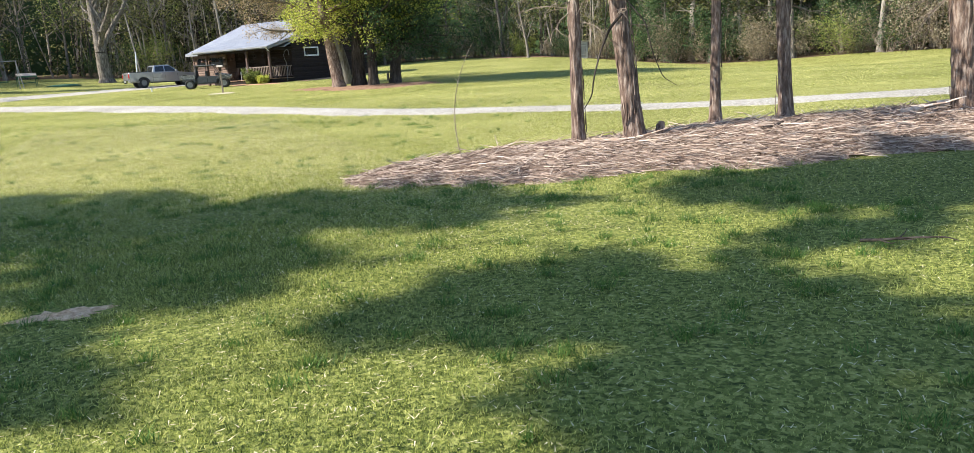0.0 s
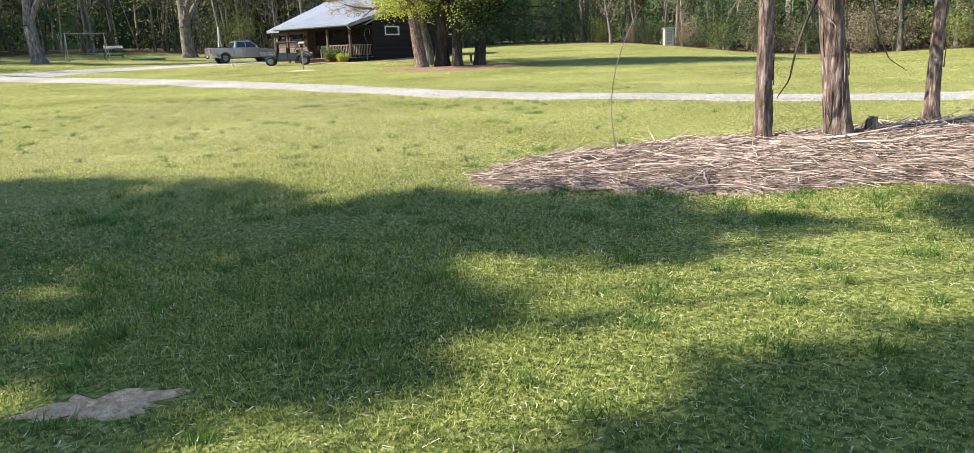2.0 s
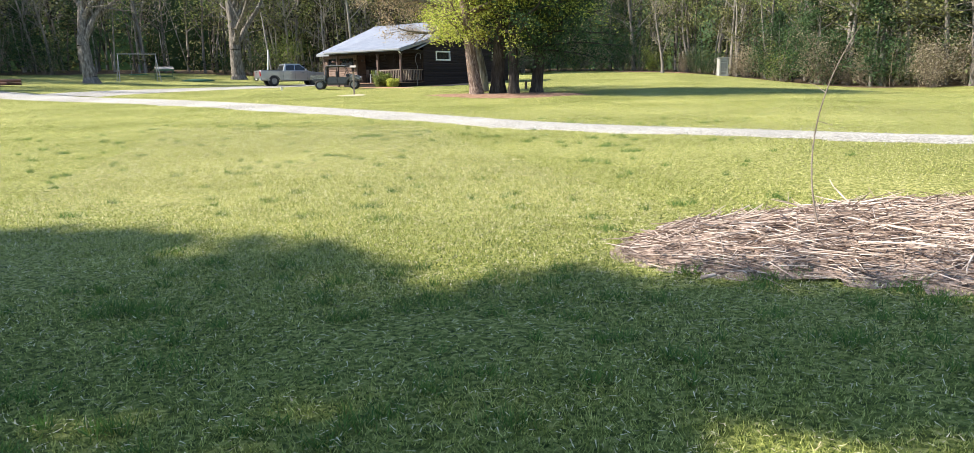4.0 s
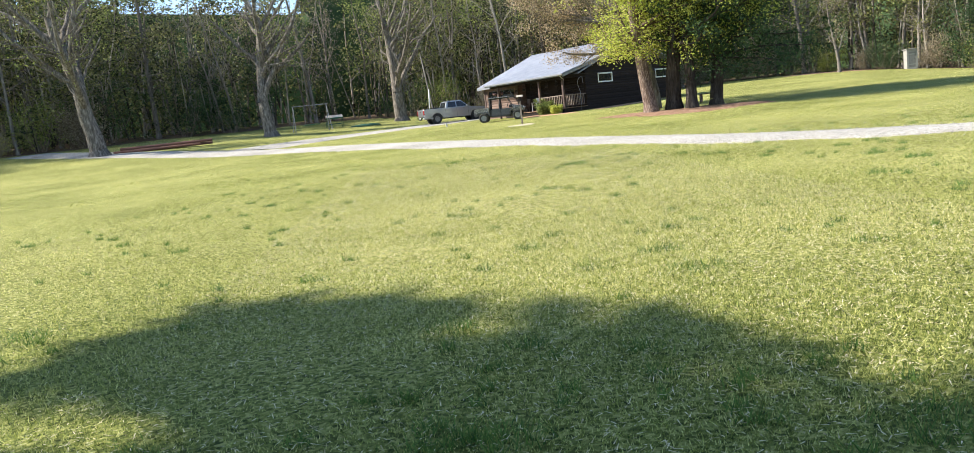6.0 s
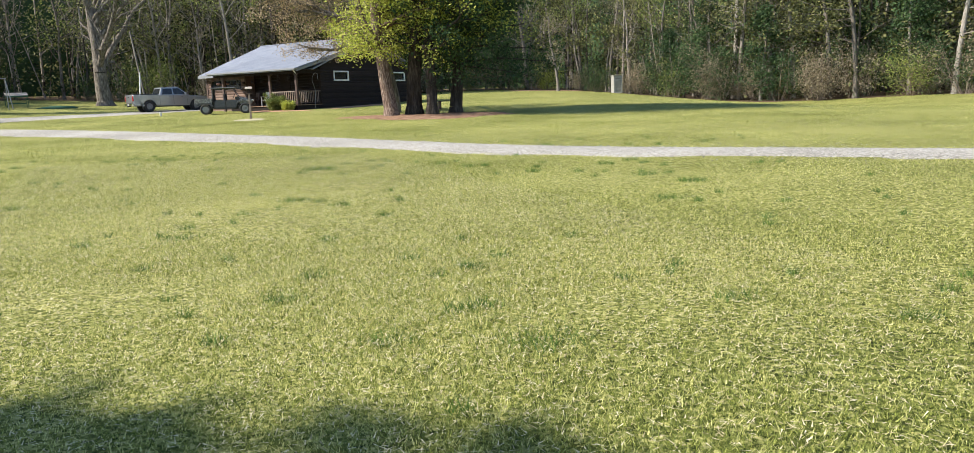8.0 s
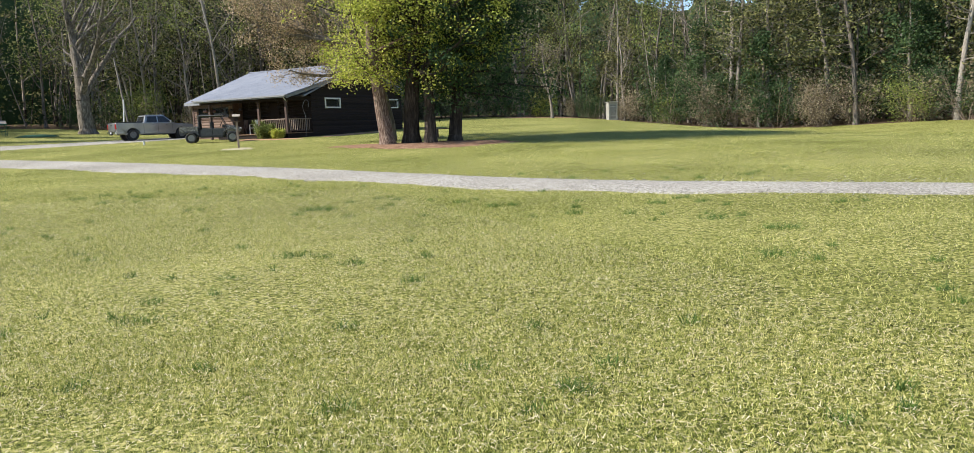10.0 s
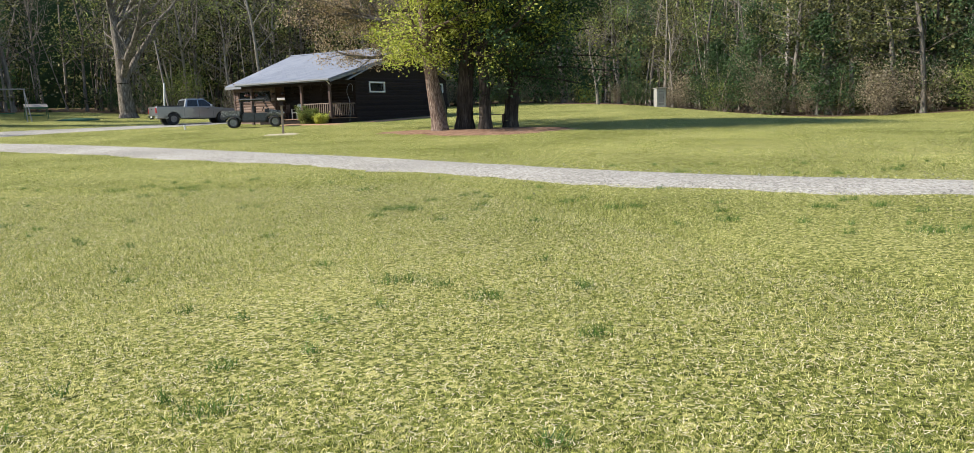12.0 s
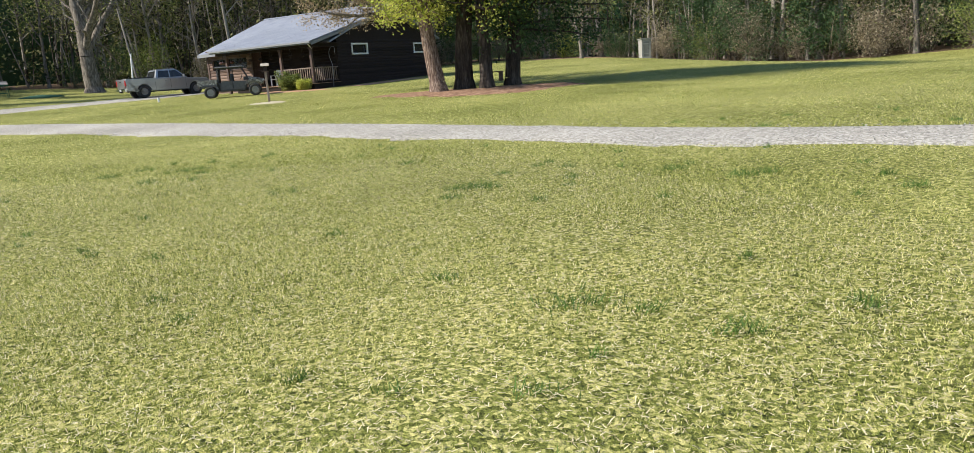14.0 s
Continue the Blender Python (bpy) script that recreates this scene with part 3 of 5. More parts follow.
    return cab


build_cabin()


def in_cabin(x, y, z, turn=0.0):
    return CAB @ Matrix.Translation((x, y, z)) @ Matrix.Rotation(turn, 4, "Z")


def porch_chair(m, mat, label):
    c = thing("porch_chair", m, label, "chair", "porch chairs")
    part("seat", box((-0.27, -0.25, 0.4), (0.27, 0.25, 0.44), 0.01), mat, c)
    part("backrest", box((-0.27, 0.22, 0.44), (0.27, 0.26, 1.0), 0.01, Matrix.Rotation(-0.12, 4, "X")), mat, c)
    for x in (-0.24, 0.24):
        part("armrest", box((x - 0.035, -0.25, 0.63), (x + 0.035, 0.25, 0.66), 0.006), mat, c)
        for y in (-0.22, 0.2):
            part("leg", box((x - 0.025, y - 0.025, 0), (x + 0.025, y + 0.025, 0.63)), mat, c)
    return c


porch_chair(in_cabin(4.1, 1.5, PORCH_Z), M_WHITE, "weathered white slatted porch chair on the deck")
porch_chair(in_cabin(5.1, 1.3, PORCH_Z, 0.4), M_POST, "brown wooden porch chair on the deck")
porch_chair(in_cabin(1.1, 1.6, PORCH_Z, 0.2), M_POST, "brown wooden porch chair behind the railing")


def hanging_basket(x, mat, label):
    b = thing("hanging_basket", in_cabin(x, 0.1, 2.98), label, "hanging basket", "porch hangers")
    for a in range(3):
        part("chain", rod((0.1 * math.cos(a * 2.1), 0.1 * math.sin(a * 2.1), 0.1), (0, 0, 0.43), 0.006, sides=5), M_BLACK, b)
    bm = bmesh.new()
    bmesh.ops.create_uvsphere(bm, u_segments=10, v_segments=6, radius=0.11)
    bmesh.ops.scale(bm, verts=bm.verts, vec=(1, 1, 0.8))
    part("bowl", bm, mat, b, smooth=True)


for _x in (0.7, 1.6, 3.1, 3.9, 4.7, 5.5):
    hanging_basket(_x, M_SIDING_DARK_SHADED, "dark hanging basket under the porch beam")
for _x in (6.9, 7.1, 6.2):
    hanging_basket(_x, M_DARKRED, "small red-brown hanging ornament under the porch eave")


def vine_hook():
    t = thing("plant_hook", in_cabin(-0.35, 1.3, GZ), "thin curved metal plant hook beside the porch", "plant hook")
    cu = bpy.data.curves.new("hook", "CURVE")
    cu.dimensions, cu.bevel_depth = "3D", 0.014
    sp = cu.splines.new("BEZIER")
    pts = [(0, 0, 0), (0, 0.1, 1.2), (0, -0.1, 2.0), (0, 0.35, 2.3), (0, 0.45, 1.9)]
    sp.bezier_points.add(len(pts) - 1)
    for bp, p in zip(sp.bezier_points, pts):
        bp.co = p
        bp.handle_left_type = bp.handle_right_type = "AUTO"
    cu.materials.append(M_FASCIA)
    ob = new("hook", cu)
    ob.parent = t


vine_hook()

# ---- pickup truck ----
M_SILVER = material("silver_car_paint", [(0.30, 0.31, 0.325), (0.35, 0.36, 0.37)], scale=1.5, rough=0.32, metal=0.55, coat=0.6)
M_CHROME = material("chrome", [(0.6, 0.6, 0.6), (0.72, 0.72, 0.72)], scale=3, rough=0.18, metal=1.0)
M_TYRE = material("tyre_rubber", [(0.015, 0.015, 0.015), (0.04, 0.038, 0.036)], scale=8, rough=0.85)
M_REDLAMP = material("red_lamp", [(0.35, 0.02, 0.02), (0.5, 0.03, 0.03)], scale=4, rough=0.25)
M_LENS = material("headlamp_glass", [(0.6, 0.62, 0.64), (0.75, 0.77, 0.78)], scale=4, rough=0.1)
M_RIM = material("alloy_rim", [(0.16, 0.16, 0.165), (0.30, 0.30, 0.31)], scale=4, rough=0.4, metal=0.6)


def wheel(parent, x, y, r, w, mat_rim, spokes=6):
    """A wheel whose axle runs along y, centred at x, y."""
    bm = bmesh.new()
    prof = [(r * 0.62, -w / 2), (r * 0.93, -w / 2), (r, -w * 0.36), (r, w * 0.36), (r * 0.93, w / 2), (r * 0.62, w / 2)]
    n = 24
    rings = []
    for i in range(n):
        a = 2 * math.pi * i / n
        rings.append([bm.verts.new((x + q * math.cos(a), y + v, r + q * math.sin(a))) for q, v in prof])
    for i in range(n):
        for j in range(len(prof)):
            k = (j + 1) % len(prof)
            bm.faces.new((rings[i][j], rings[(i + 1) % n][j], rings[(i + 1) % n][k], rings[i][k]))
    bmesh.ops.recalc_face_normals(bm, faces=bm.faces)
    wh = part("wheel", bm, M_TYRE, parent, smooth=True)
    part("rim", rod((x, y - w * 0.36, r), (x, y + w * 0.36, r), r * 0.58, sides=20), mat_rim, wh)
    for i in range(spokes):
        a = 2 * math.pi * i / spokes
        c, s = math.cos(a) * r, math.sin(a) * r
        for side in (-1, 1):
            part("spoke", rod((x + c * 0.1, y + side * w * 0.4, r + s * 0.1), (x + c * 0.56, y + side * w * 0.38, r + s * 0.56), r * 0.07, sides=5), mat_rim, wh)
    return wh


def arc(cx, cz, r, a0, a1, n=9):
    return [(cx + r * math.cos(a0 + (a1 - a0) * i / (n - 1)), cz + r * math.sin(a0 + (a1 - a0) * i / (n - 1))) for i in range(n)]


def pickup(m):
    """Nose along +x; wheels on z = 0."""
    t = thing("pickup_truck", m, "silver crew-cab pickup truck parked on the gravel", "pickup truck")
    W = 0.98
    rw, fw, R = -1.75, 1.90, 0.41
    # lower body with wheel arches, in one side outline
    low = [(-2.88, 0.52)] + [(-2.2, 0.48)] + arc(rw, 0.42, 0.50, math.pi * 0.98, math.pi * 0.02)[0:] + [(fw - 0.52, 0.40)] \
        + arc(fw, 0.42, 0.50, math.pi * 0.98, math.pi * 0.02) + [(2.86, 0.45), (2.93, 0.62), (2.92, 0.98), (2.80, 1.08), (1.35, 1.20), (1.1, 1.24), (-0.92, 1.26), (-0.94, 1.30), (-2.90, 1.33), (-2.95, 1.25)]
    part("body", prism(low, 1, -W, W, 0.03), M_SILVER, t, smooth=False)
    # bed is hollow to the eye from above: dark liner on top
    part("bed_liner", box((-2.82, -W + 0.12, 1.30), (-1.02, W - 0.12, 1.345)), M_BLACK, t)
    for s in (-1, 1):
        part("bed_rail", box((-2.9, s * W - 0.08 if s > 0 else -W, 1.325), (-0.95, W if s > 0 else -W + 0.08, 1.375), 0.012), M_BLACK, t)
    # greenhouse, narrowing upwards
    bm = bmesh.new()
    lo = [(-0.93, 1.24), (1.42, 1.18)]
    hi = [(-0.72, 1.84), (0.62, 1.86)]
    def quad_shell(y0, y1):
        vs = []
        for (x, z), y in ((lo[0], y0), (lo[1], y0), (hi[1], y1), (hi[0], y1)):
            vs.append((x, y, z))
        return vs
    L, Rr = quad_shell(-W + 0.03, -W + 0.2), quad_shell(W - 0.03, W - 0.2)
    a = [bm.verts.new(p) for p in L]
    b = [bm.verts.new(p) for p in Rr]
    bm.faces.new(a)
    bm.faces.new(b[::-1])
    for i in range(4):
        bm.faces.new((a[i], b[i], b[(i + 1) % 4], a[(i + 1) % 4]))
    bmesh.ops.recalc_face_normals(bm, faces=bm.faces)
    bmesh.ops.bevel(bm, geom=list(bm.edges), offset=0.05, segments=3, affect="EDGES", profile=0.5)
    cabp = part("cab", bm, M_SILVER, t)
    part("roof", box((-0.66, -W + 0.26, 1.86), (0.58, W - 0.26, 1.885), 0.02), M_SILVER, t)
    # glass, proud of the shell by a few millimetres
    def pane(pts, off):
        bm = bmesh.new()
        v = [bm.verts.new(Vector(p)) for p in pts]
        f = bm.faces.new(v)
        r = bmesh.ops.extrude_face_region(bm, geom=[f])
        bmesh.ops.translate(bm, verts=[g for g in r["geom"] if isinstance(g, bmesh.types.BMVert)], vec=off)
        bmesh.ops.recalc_face_normals(bm, faces=bm.faces)
        return bm
    for s in (-1, 1):
        def sy(z):
            return s * (W - 0.03 - (z - 1.2) / 0.65 * 0.17 + 0.004)
        for x0, x1, x2, x3 in ((-0.72, 0.08, 0.08, -0.60), (0.16, 1.15, 0.62, 0.16)):
            part("side_window", pane([(x0, sy(1.30), 1.30), (x1, sy(1.30), 1.30), (x2, sy(1.76), 1.76), (x3, sy(1.76), 1.76)], (0, s * 0.006, 0)), M_GLASS, cabp)
        mir = part("mirror", box((1.0, s * 0.98 - 0.02, 1.24), (1.12, s * 1.2, 1.42), 0.03), M_SILVER, t)
        for x in (-0.05, 0.98):
            part("door_handle", box((x - 0.28, s * 0.985 - 0.012, 1.10), (x - 0.1, s * 0.985 + 0.02, 1.13), 0.008), M_CHROME, t)
        for x in (-0.95, 0.12, 1.2):
            part("door_gap", box((x - 0.006, s * 0.982 - 0.004, 0.5), (x + 0.006, s * 0.982 + 0.003, 1.22)), M_BLACK, t)
        part("running_board", box((-1.15, s * 0.86 - 0.12, 0.36), (1.3, s * 0.86 + 0.12, 0.42), 0.015), M_BLACK, t)
        part("tail_lamp", box((-2.965, s * 0.88 - 0.09, 0.86), (-2.86, s * 0.88 + 0.108, 1.24), 0.015), M_REDLAMP, t)
        part("headlamp", box((2.70, s * 0.8 - 0.17, 0.80), (2.945, s * 0.8 + 0.185, 1.0), 0.02), M_LENS, t)
        for cx in (rw, fw):
            wheel(t, cx, s * 0.86, R, 0.26, M_RIM)
            part("wheel_well", rod((cx, s * 0.5, 0.42), (cx, s * 0.80, 0.42), 0.46, sides=18), M_BLACK, t)
    part("rear_window", pane([(-0.905, -0.7, 1.36), (-0.905, 0.7, 1.36), (-0.755, 0.62, 1.76), (-0.755, -0.62, 1.76)], (-0.012, 0, 0)), M_GLASS, cabp)
    part("windscreen", pane([(1.36, -0.78, 1.26), (1.36, 0.78, 1.26), (0.70, 0.66, 1.80), (0.70, -0.66, 1.80)], (0.012, 0, 0.02)), M_GLASS, cabp)
    part("rear_bumper", box((-3.06, -0.93, 0.50), (-2.88, 0.93, 0.68), 0.03), M_CHROME, t)
    part("front_bumper", box((2.88, -0.95, 0.42), (3.05, 0.95, 0.66), 0.04), M_CHROME, t)
    part("grille", box((2.90, -0.6, 0.70), (2.96, 0.6, 1.0), 0.02), M_CHROME, t)
    tg = part("tailgate", box((-2.985, -0.76, 0.72), (-2.945, 0.76, 1.30), 0.012), M_SILVER, t)
    part("handle", box((-3.0, -0.14, 1.12), (-2.985, 0.14, 1.18), 0.006), M_BLACK, tg)
    part("number_plate", box((-3.075, -0.16, 0.53), (-3.06, 0.16, 0.65)), M_WHITE, t)
    part("hitch", box((-3.15, -0.05, 0.42), (-2.9, 0.05, 0.5)), M_BLACK, t)
    return t


# ---- utility vehicle ----
M_CAMO = material("camouflage_panel", [(0.04, 0.037, 0.032), (0.16, 0.15, 0.135), (0.42, 0.40, 0.37)], scale=9, rough=0.6, detail=2)
M_UTV = material("dark_grey_panel", [(0.035, 0.036, 0.04), (0.07, 0.072, 0.078)], scale=6, rough=0.45)
M_MESH = material("grey_plastic_roof", [(0.09, 0.09, 0.095), (0.15, 0.15, 0.155)], scale=20, rough=0.7)


def side_by_side(m):
    """Four-seat utility vehicle, nose along +x."""
    u = thing("utility_vehicle", m, "black and grey four-seat utility vehicle with a hard roof", "utility vehicle")
    part("chassis", box((-1.35, -0.5, 0.36), (1.5, 0.5, 0.5), 0.03), M_BLACK, u)
    bed = part("cargo_box", box((-1.85, -0.66, 0.72), (-0.75, 0.66, 0.78), 0.01), M_CAMO, u)
    for lo, hi in (((-1.85, -0.66, 0.78), (-0.75, -0.62, 1.05)), ((-1.85, 0.62, 0.78), (-0.75, 0.66, 1.05)), ((-1.86, -0.62, 0.78), (-1.82, 0.62, 1.05)), ((-0.79, -0.62, 0.78), (-0.75, 0.62, 1.05))):
        part("side_panel", box(lo, hi, 0.01), M_CAMO, bed)
    hood = prism([(0.95, 0.62), (1.25, 0.55), (1.78, 0.66), (1.85, 0.86), (1.60, 1.0), (0.98, 1.12)], 1, -0.55, 0.55, 0.04)
    hd = part("hood", hood, M_CAMO, u)
    for s in (-1, 1):
        part("headlamp", box((1.72, s * 0.36 - 0.12, 0.80), (1.86, s * 0.36 + 0.12, 0.90), 0.02), M_LENS, hd)
        part("fender", prism([(0.75, 0.62), (0.9, 0.86), (1.25, 0.95), (1.65, 0.86), (1.8, 0.66), (1.6, 0.78), (1.25, 0.84), (0.95, 0.76)], 1, s * 0.58 - 0.14, s * 0.58 + 0.14), M_CAMO, u)
        part("rocker", box((-0.6, s * 0.6 - 0.1, 0.33), (0.75, s * 0.6 + 0.1, 0.46), 0.02), M_BLACK, u)
        for x0, x1 in ((-0.66, -0.12), (0.08, 0.55)):
            part("seat_side", box((x0, s * 0.63 - 0.02, 0.47), (x1, s * 0.63 + 0.02, 0.84), 0.03), M_BLACK, u)
        for x, xt in ((-0.72, -0.62), (0.10, 0.08), (1.0, 0.62)):
            part("roll_bar", rod((x, s * 0.62, 0.4 if x < 0.9 else 0.95), (xt, s * 0.56, 1.69), 0.024), M_BLACK, u)
        part("roll_bar", rod((-0.64, s * 0.56, 1.68), (0.64, s * 0.56, 1.68), 0.028), M_BLACK, u)
        for cx in (-1.2, 1.3):
            wheel(u, cx, s * 0.62, 0.34, 0.25, M_RIM, 5)
    for x in (-0.5, 0.25):
        for y in (-0.32, 0.32):
            seat = part("seat", box((x - 0.2, y - 0.25, 0.72), (x + 0.25, y + 0.25, 0.86), 0.04), M_BLACK, u)
            part("backrest", box((x - 0.26, y - 0.25, 0.84), (x - 0.12, y + 0.25, 1.32), 0.05), M_BLACK, seat)
        part("seat_base", box((x - 0.24, -0.56, 0.5), (x + 0.25, 0.56, 0.72)), M_BLACK, u)
    part("roof", box((-0.8, -0.66, 1.68), (0.78, 0.66, 1.745), 0.03), M_MESH, u)
    for y in (-0.4, -0.2, 0, 0.2, 0.4):
        part("rear_bar", rod((-0.71, y, 0.8), (-0.64, y, 1.66), 0.012, sides=6), M_BLACK, u)
    part("rear_screen", box((-0.735, -0.55, 1.12), (-0.715, 0.55, 1.62), 0.006), M_MESH, u)
    for s in (-1, 1):
        part("rear_fender", prism([(-1.72, 0.62), (-1.55, 0.76), (-0.85, 0.76), (-0.66, 0.5), (-0.8, 0.5), (-0.95, 0.68), (-1.48, 0.68), (-1.62, 0.58)], 1, s * 0.58 - 0.12, s * 0.58 + 0.12), M_UTV, u)
        part("door", prism([(-0.62, 0.46), (0.08, 0.46), (0.08, 0.9), (-0.5, 0.94)], 1, s * 0.665 - 0.012, s * 0.665 + 0.012, 0.008), M_UTV, u)
        part("door", prism([(0.14, 0.46), (0.82, 0.46), (0.9, 0.9), (0.14, 0.9)], 1, s * 0.665 - 0.012, s * 0.665 + 0.012, 0.008), M_UTV, u)
        part("mud_flap", box((0.72, s * 0.6 - 0.1, 0.3), (0.76, s * 0.6 + 0.1, 0.62), 0.008), M_BLACK, u)
    part("floor_tray", box((-0.62, -0.56, 0.5), (0.95, 0.56, 0.53)), M_BLACK, u)
    part("firewall", box((0.94, -0.55, 0.5), (0.98, 0.55, 0.94)), M_BLACK, u)
    part("dash", box((0.72, -0.55, 0.92), (0.98, 0.55, 1.12), 0.03), M_BLACK, u)
    bm = bmesh.new()
    ring = [Vector((0.58 + 0.07 * math.sin(a), 0.3 + 0.16 * math.cos(a), 1.15 + 0.15 * math.sin(a))) for a in [2 * math.pi * i / 14 for i in range(14)]]
    for i in range(14):
        add_rod(bm, ring[i], ring[(i + 1) % 14], 0.014, sides=5)
    part("steering_wheel", bm, M_BLACK, u)
    part("front_bar", rod((1.92, -0.4, 0.62), (1.92, 0.4, 0.62), 0.03), M_BLACK, u)
    for s in (-1, 1):
        part("front_bar", rod((1.92, s * 0.3, 0.62), (1.7, s * 0.3, 0.5), 0.025), M_BLACK, u)
    return u


pickup(on_ground(-27.0, 66.6, 0.02, radians(40), 0.95))
side_by_side(on_ground(-19.35, 55.8, 0.0, radians(12), 0.93))

# ---- small things round the cabin ----
M_POLE = material("weathered_wood", [(0.20, 0.17, 0.14), (0.40, 0.36, 0.31)], scale=9, rough=0.9, stretch=(1, 1, 0.2), random=0.3)
M_GREENTARP = material("green_canvas", [(0.015, 0.06, 0.03), (0.035, 0.11, 0.06)], scale=5, rough=0.8)
M_CONCRETE = material("pale_sand", [(0.30, 0.26, 0.18), (0.46, 0.41, 0.29)], scale=8, rough=0.9, bump=0.3)
M_BOOTH = material("grey_white_board", [(0.24, 0.23, 0.21), (0.36, 0.35, 0.32)], scale=5, rough=0.8, stretch=(1, 1, 0.3), random=0.2)
M_BOOTHDOOR = material("grey_door_board", [(0.16, 0.155, 0.14), (0.25, 0.24, 0.22)], scale=5, rough=0.8, stretch=(1, 1, 0.3))
M_RUST = material("red_brown_lumber", [(0.07, 0.03, 0.022), (0.17, 0.075, 0.05)], scale=6, rough=0.85, random=0.5, stretch=(0.3, 1, 1))


def bird_feeder(m):
    b = thing("bird_feeder", m, "wooden bird feeder on a post set in pale sand", "bird feeder")
    part("post", box((-0.045, -0.045, -0.2), (0.045, 0.045, 1.3), 0.01), M_RAIL, b)
    part("tray", box((-0.15, -0.13, 1.3), (0.15, 0.13, 1.33), 0.008), M_POST, b)
    part("hopper", box((-0.075, -0.07, 1.33), (0.075, 0.07, 1.54)), M_SIDING_DARK_SHADED, b)
    for s in (-1, 1):
        part("roof_board", box((-0.17, -0.01, -0.01), (0.17, 0.18, 0.01), 0.0, Matrix.Translation((0, 0, 1.64)) @ Matrix.Rotation(0 if s > 0 else math.pi, 4, "Z") @ Matrix.Rotation(-0.6, 4, "X")), M_POLE, b)
    for s in (-1, 1):
        part("perch", rod((s * 0.15, 0, 1.36), (s * 0.26, 0, 1.40), 0.01, sides=6), M_POST, b)
    return b


bird_feeder(on_ground(-14.94, 45.5, 0.0, 0.2, 0.98))


def blot(name, x, y, rx, ry, mat, label, category, up=0.006, seed=3, n=40, turn=0.0, rag=0.07):
    rng = np.random.default_rng(seed)
    rings = 5
    V, F = [(x, y, float(ground_z(x, y)) + up + 0.006)], []
    wob = 1 + 0.16 * np.sin(np.arange(n) * 2 * np.pi / n * 3 + seed) + rng.normal(0, rag, n)
    for k in range(1, rings + 1):
        f = k / rings
        for i in range(n):
            a = 2 * np.pi * i / n
            px_, py_ = rx * f * wob[i] * np.cos(a), ry * f * wob[i] * np.sin(a)
            qx, qy = x + px_ * np.cos(turn) - py_ * np.sin(turn), y + px_ * np.sin(turn) + py_ * np.cos(turn)
            V.append((qx, qy, float(ground_z(qx, qy)) + (up + rng.uniform(0, 0.012) if k < rings else -0.01)))
    bm = bmesh.new()
    vs = [bm.verts.new(v) for v in V]
    for i in range(n):
        j = (i + 1) % n
        bm.faces.new((vs[0], vs[1 + i], vs[1 + j]))
        for k in range(rings - 1):
            bm.faces.new((vs[1 + k * n + i], vs[1 + (k + 1) * n + i], vs[1 + (k + 1) * n + j], vs[1 + k * n + j]))
    return tagged(part(name, bm, mat, smooth=True), label, category, kind="structure")


blot("sand_patch", -14.9, 45.3, 0.75, 0.8, M_CONCRETE, "pale sand round the feeder post", "sand", 0.02, 4)
blot("dirt_patch", -2.62, 4.45, 0.3, 0.13, M_SOIL, "bare sandy soil patch in the lawn", "soil", 0.004, 5, turn=0.2, rag=0.22)
blot("mulch_bed", -6.1, 42.7, 3.9, 2.6, M_LITTER, "red-brown needle litter under the tree clump", "mulch", 0.03, 6)
blot("clay_strip", -16.5, 57.2, 2.6, 1.0, M_CLAY, "bare red clay along the porch front", "soil", 0.02, 7, turn=-0.5)
blot("clay_strip", -11.3, 61.2, 4.5, 0.7, M_CLAY, "bare red clay along the cabin side", "soil", 0.03, 8, turn=1.07)
blot("litter_bed", 5.6, 101.0, 5.0, 3.0, M_LITTER, "brown leaf litter at the wood's edge", "leaf litter", 0.03, 9)


def cleanout(m):
    c = thing("pipe_cap", m, "short white capped pipe standing in the grass", "pipe")
    part("pipe", rod((0, 0, -0.1), (0, 0, 0.18), 0.06, sides=12), M_WHITE, c)
    part("cap", rod((0, 0, 0.18), (0, 0, 0.24), 0.075, sides=12), M_WHITE, c)


cleanout(on_ground(-23.65, 56.4))


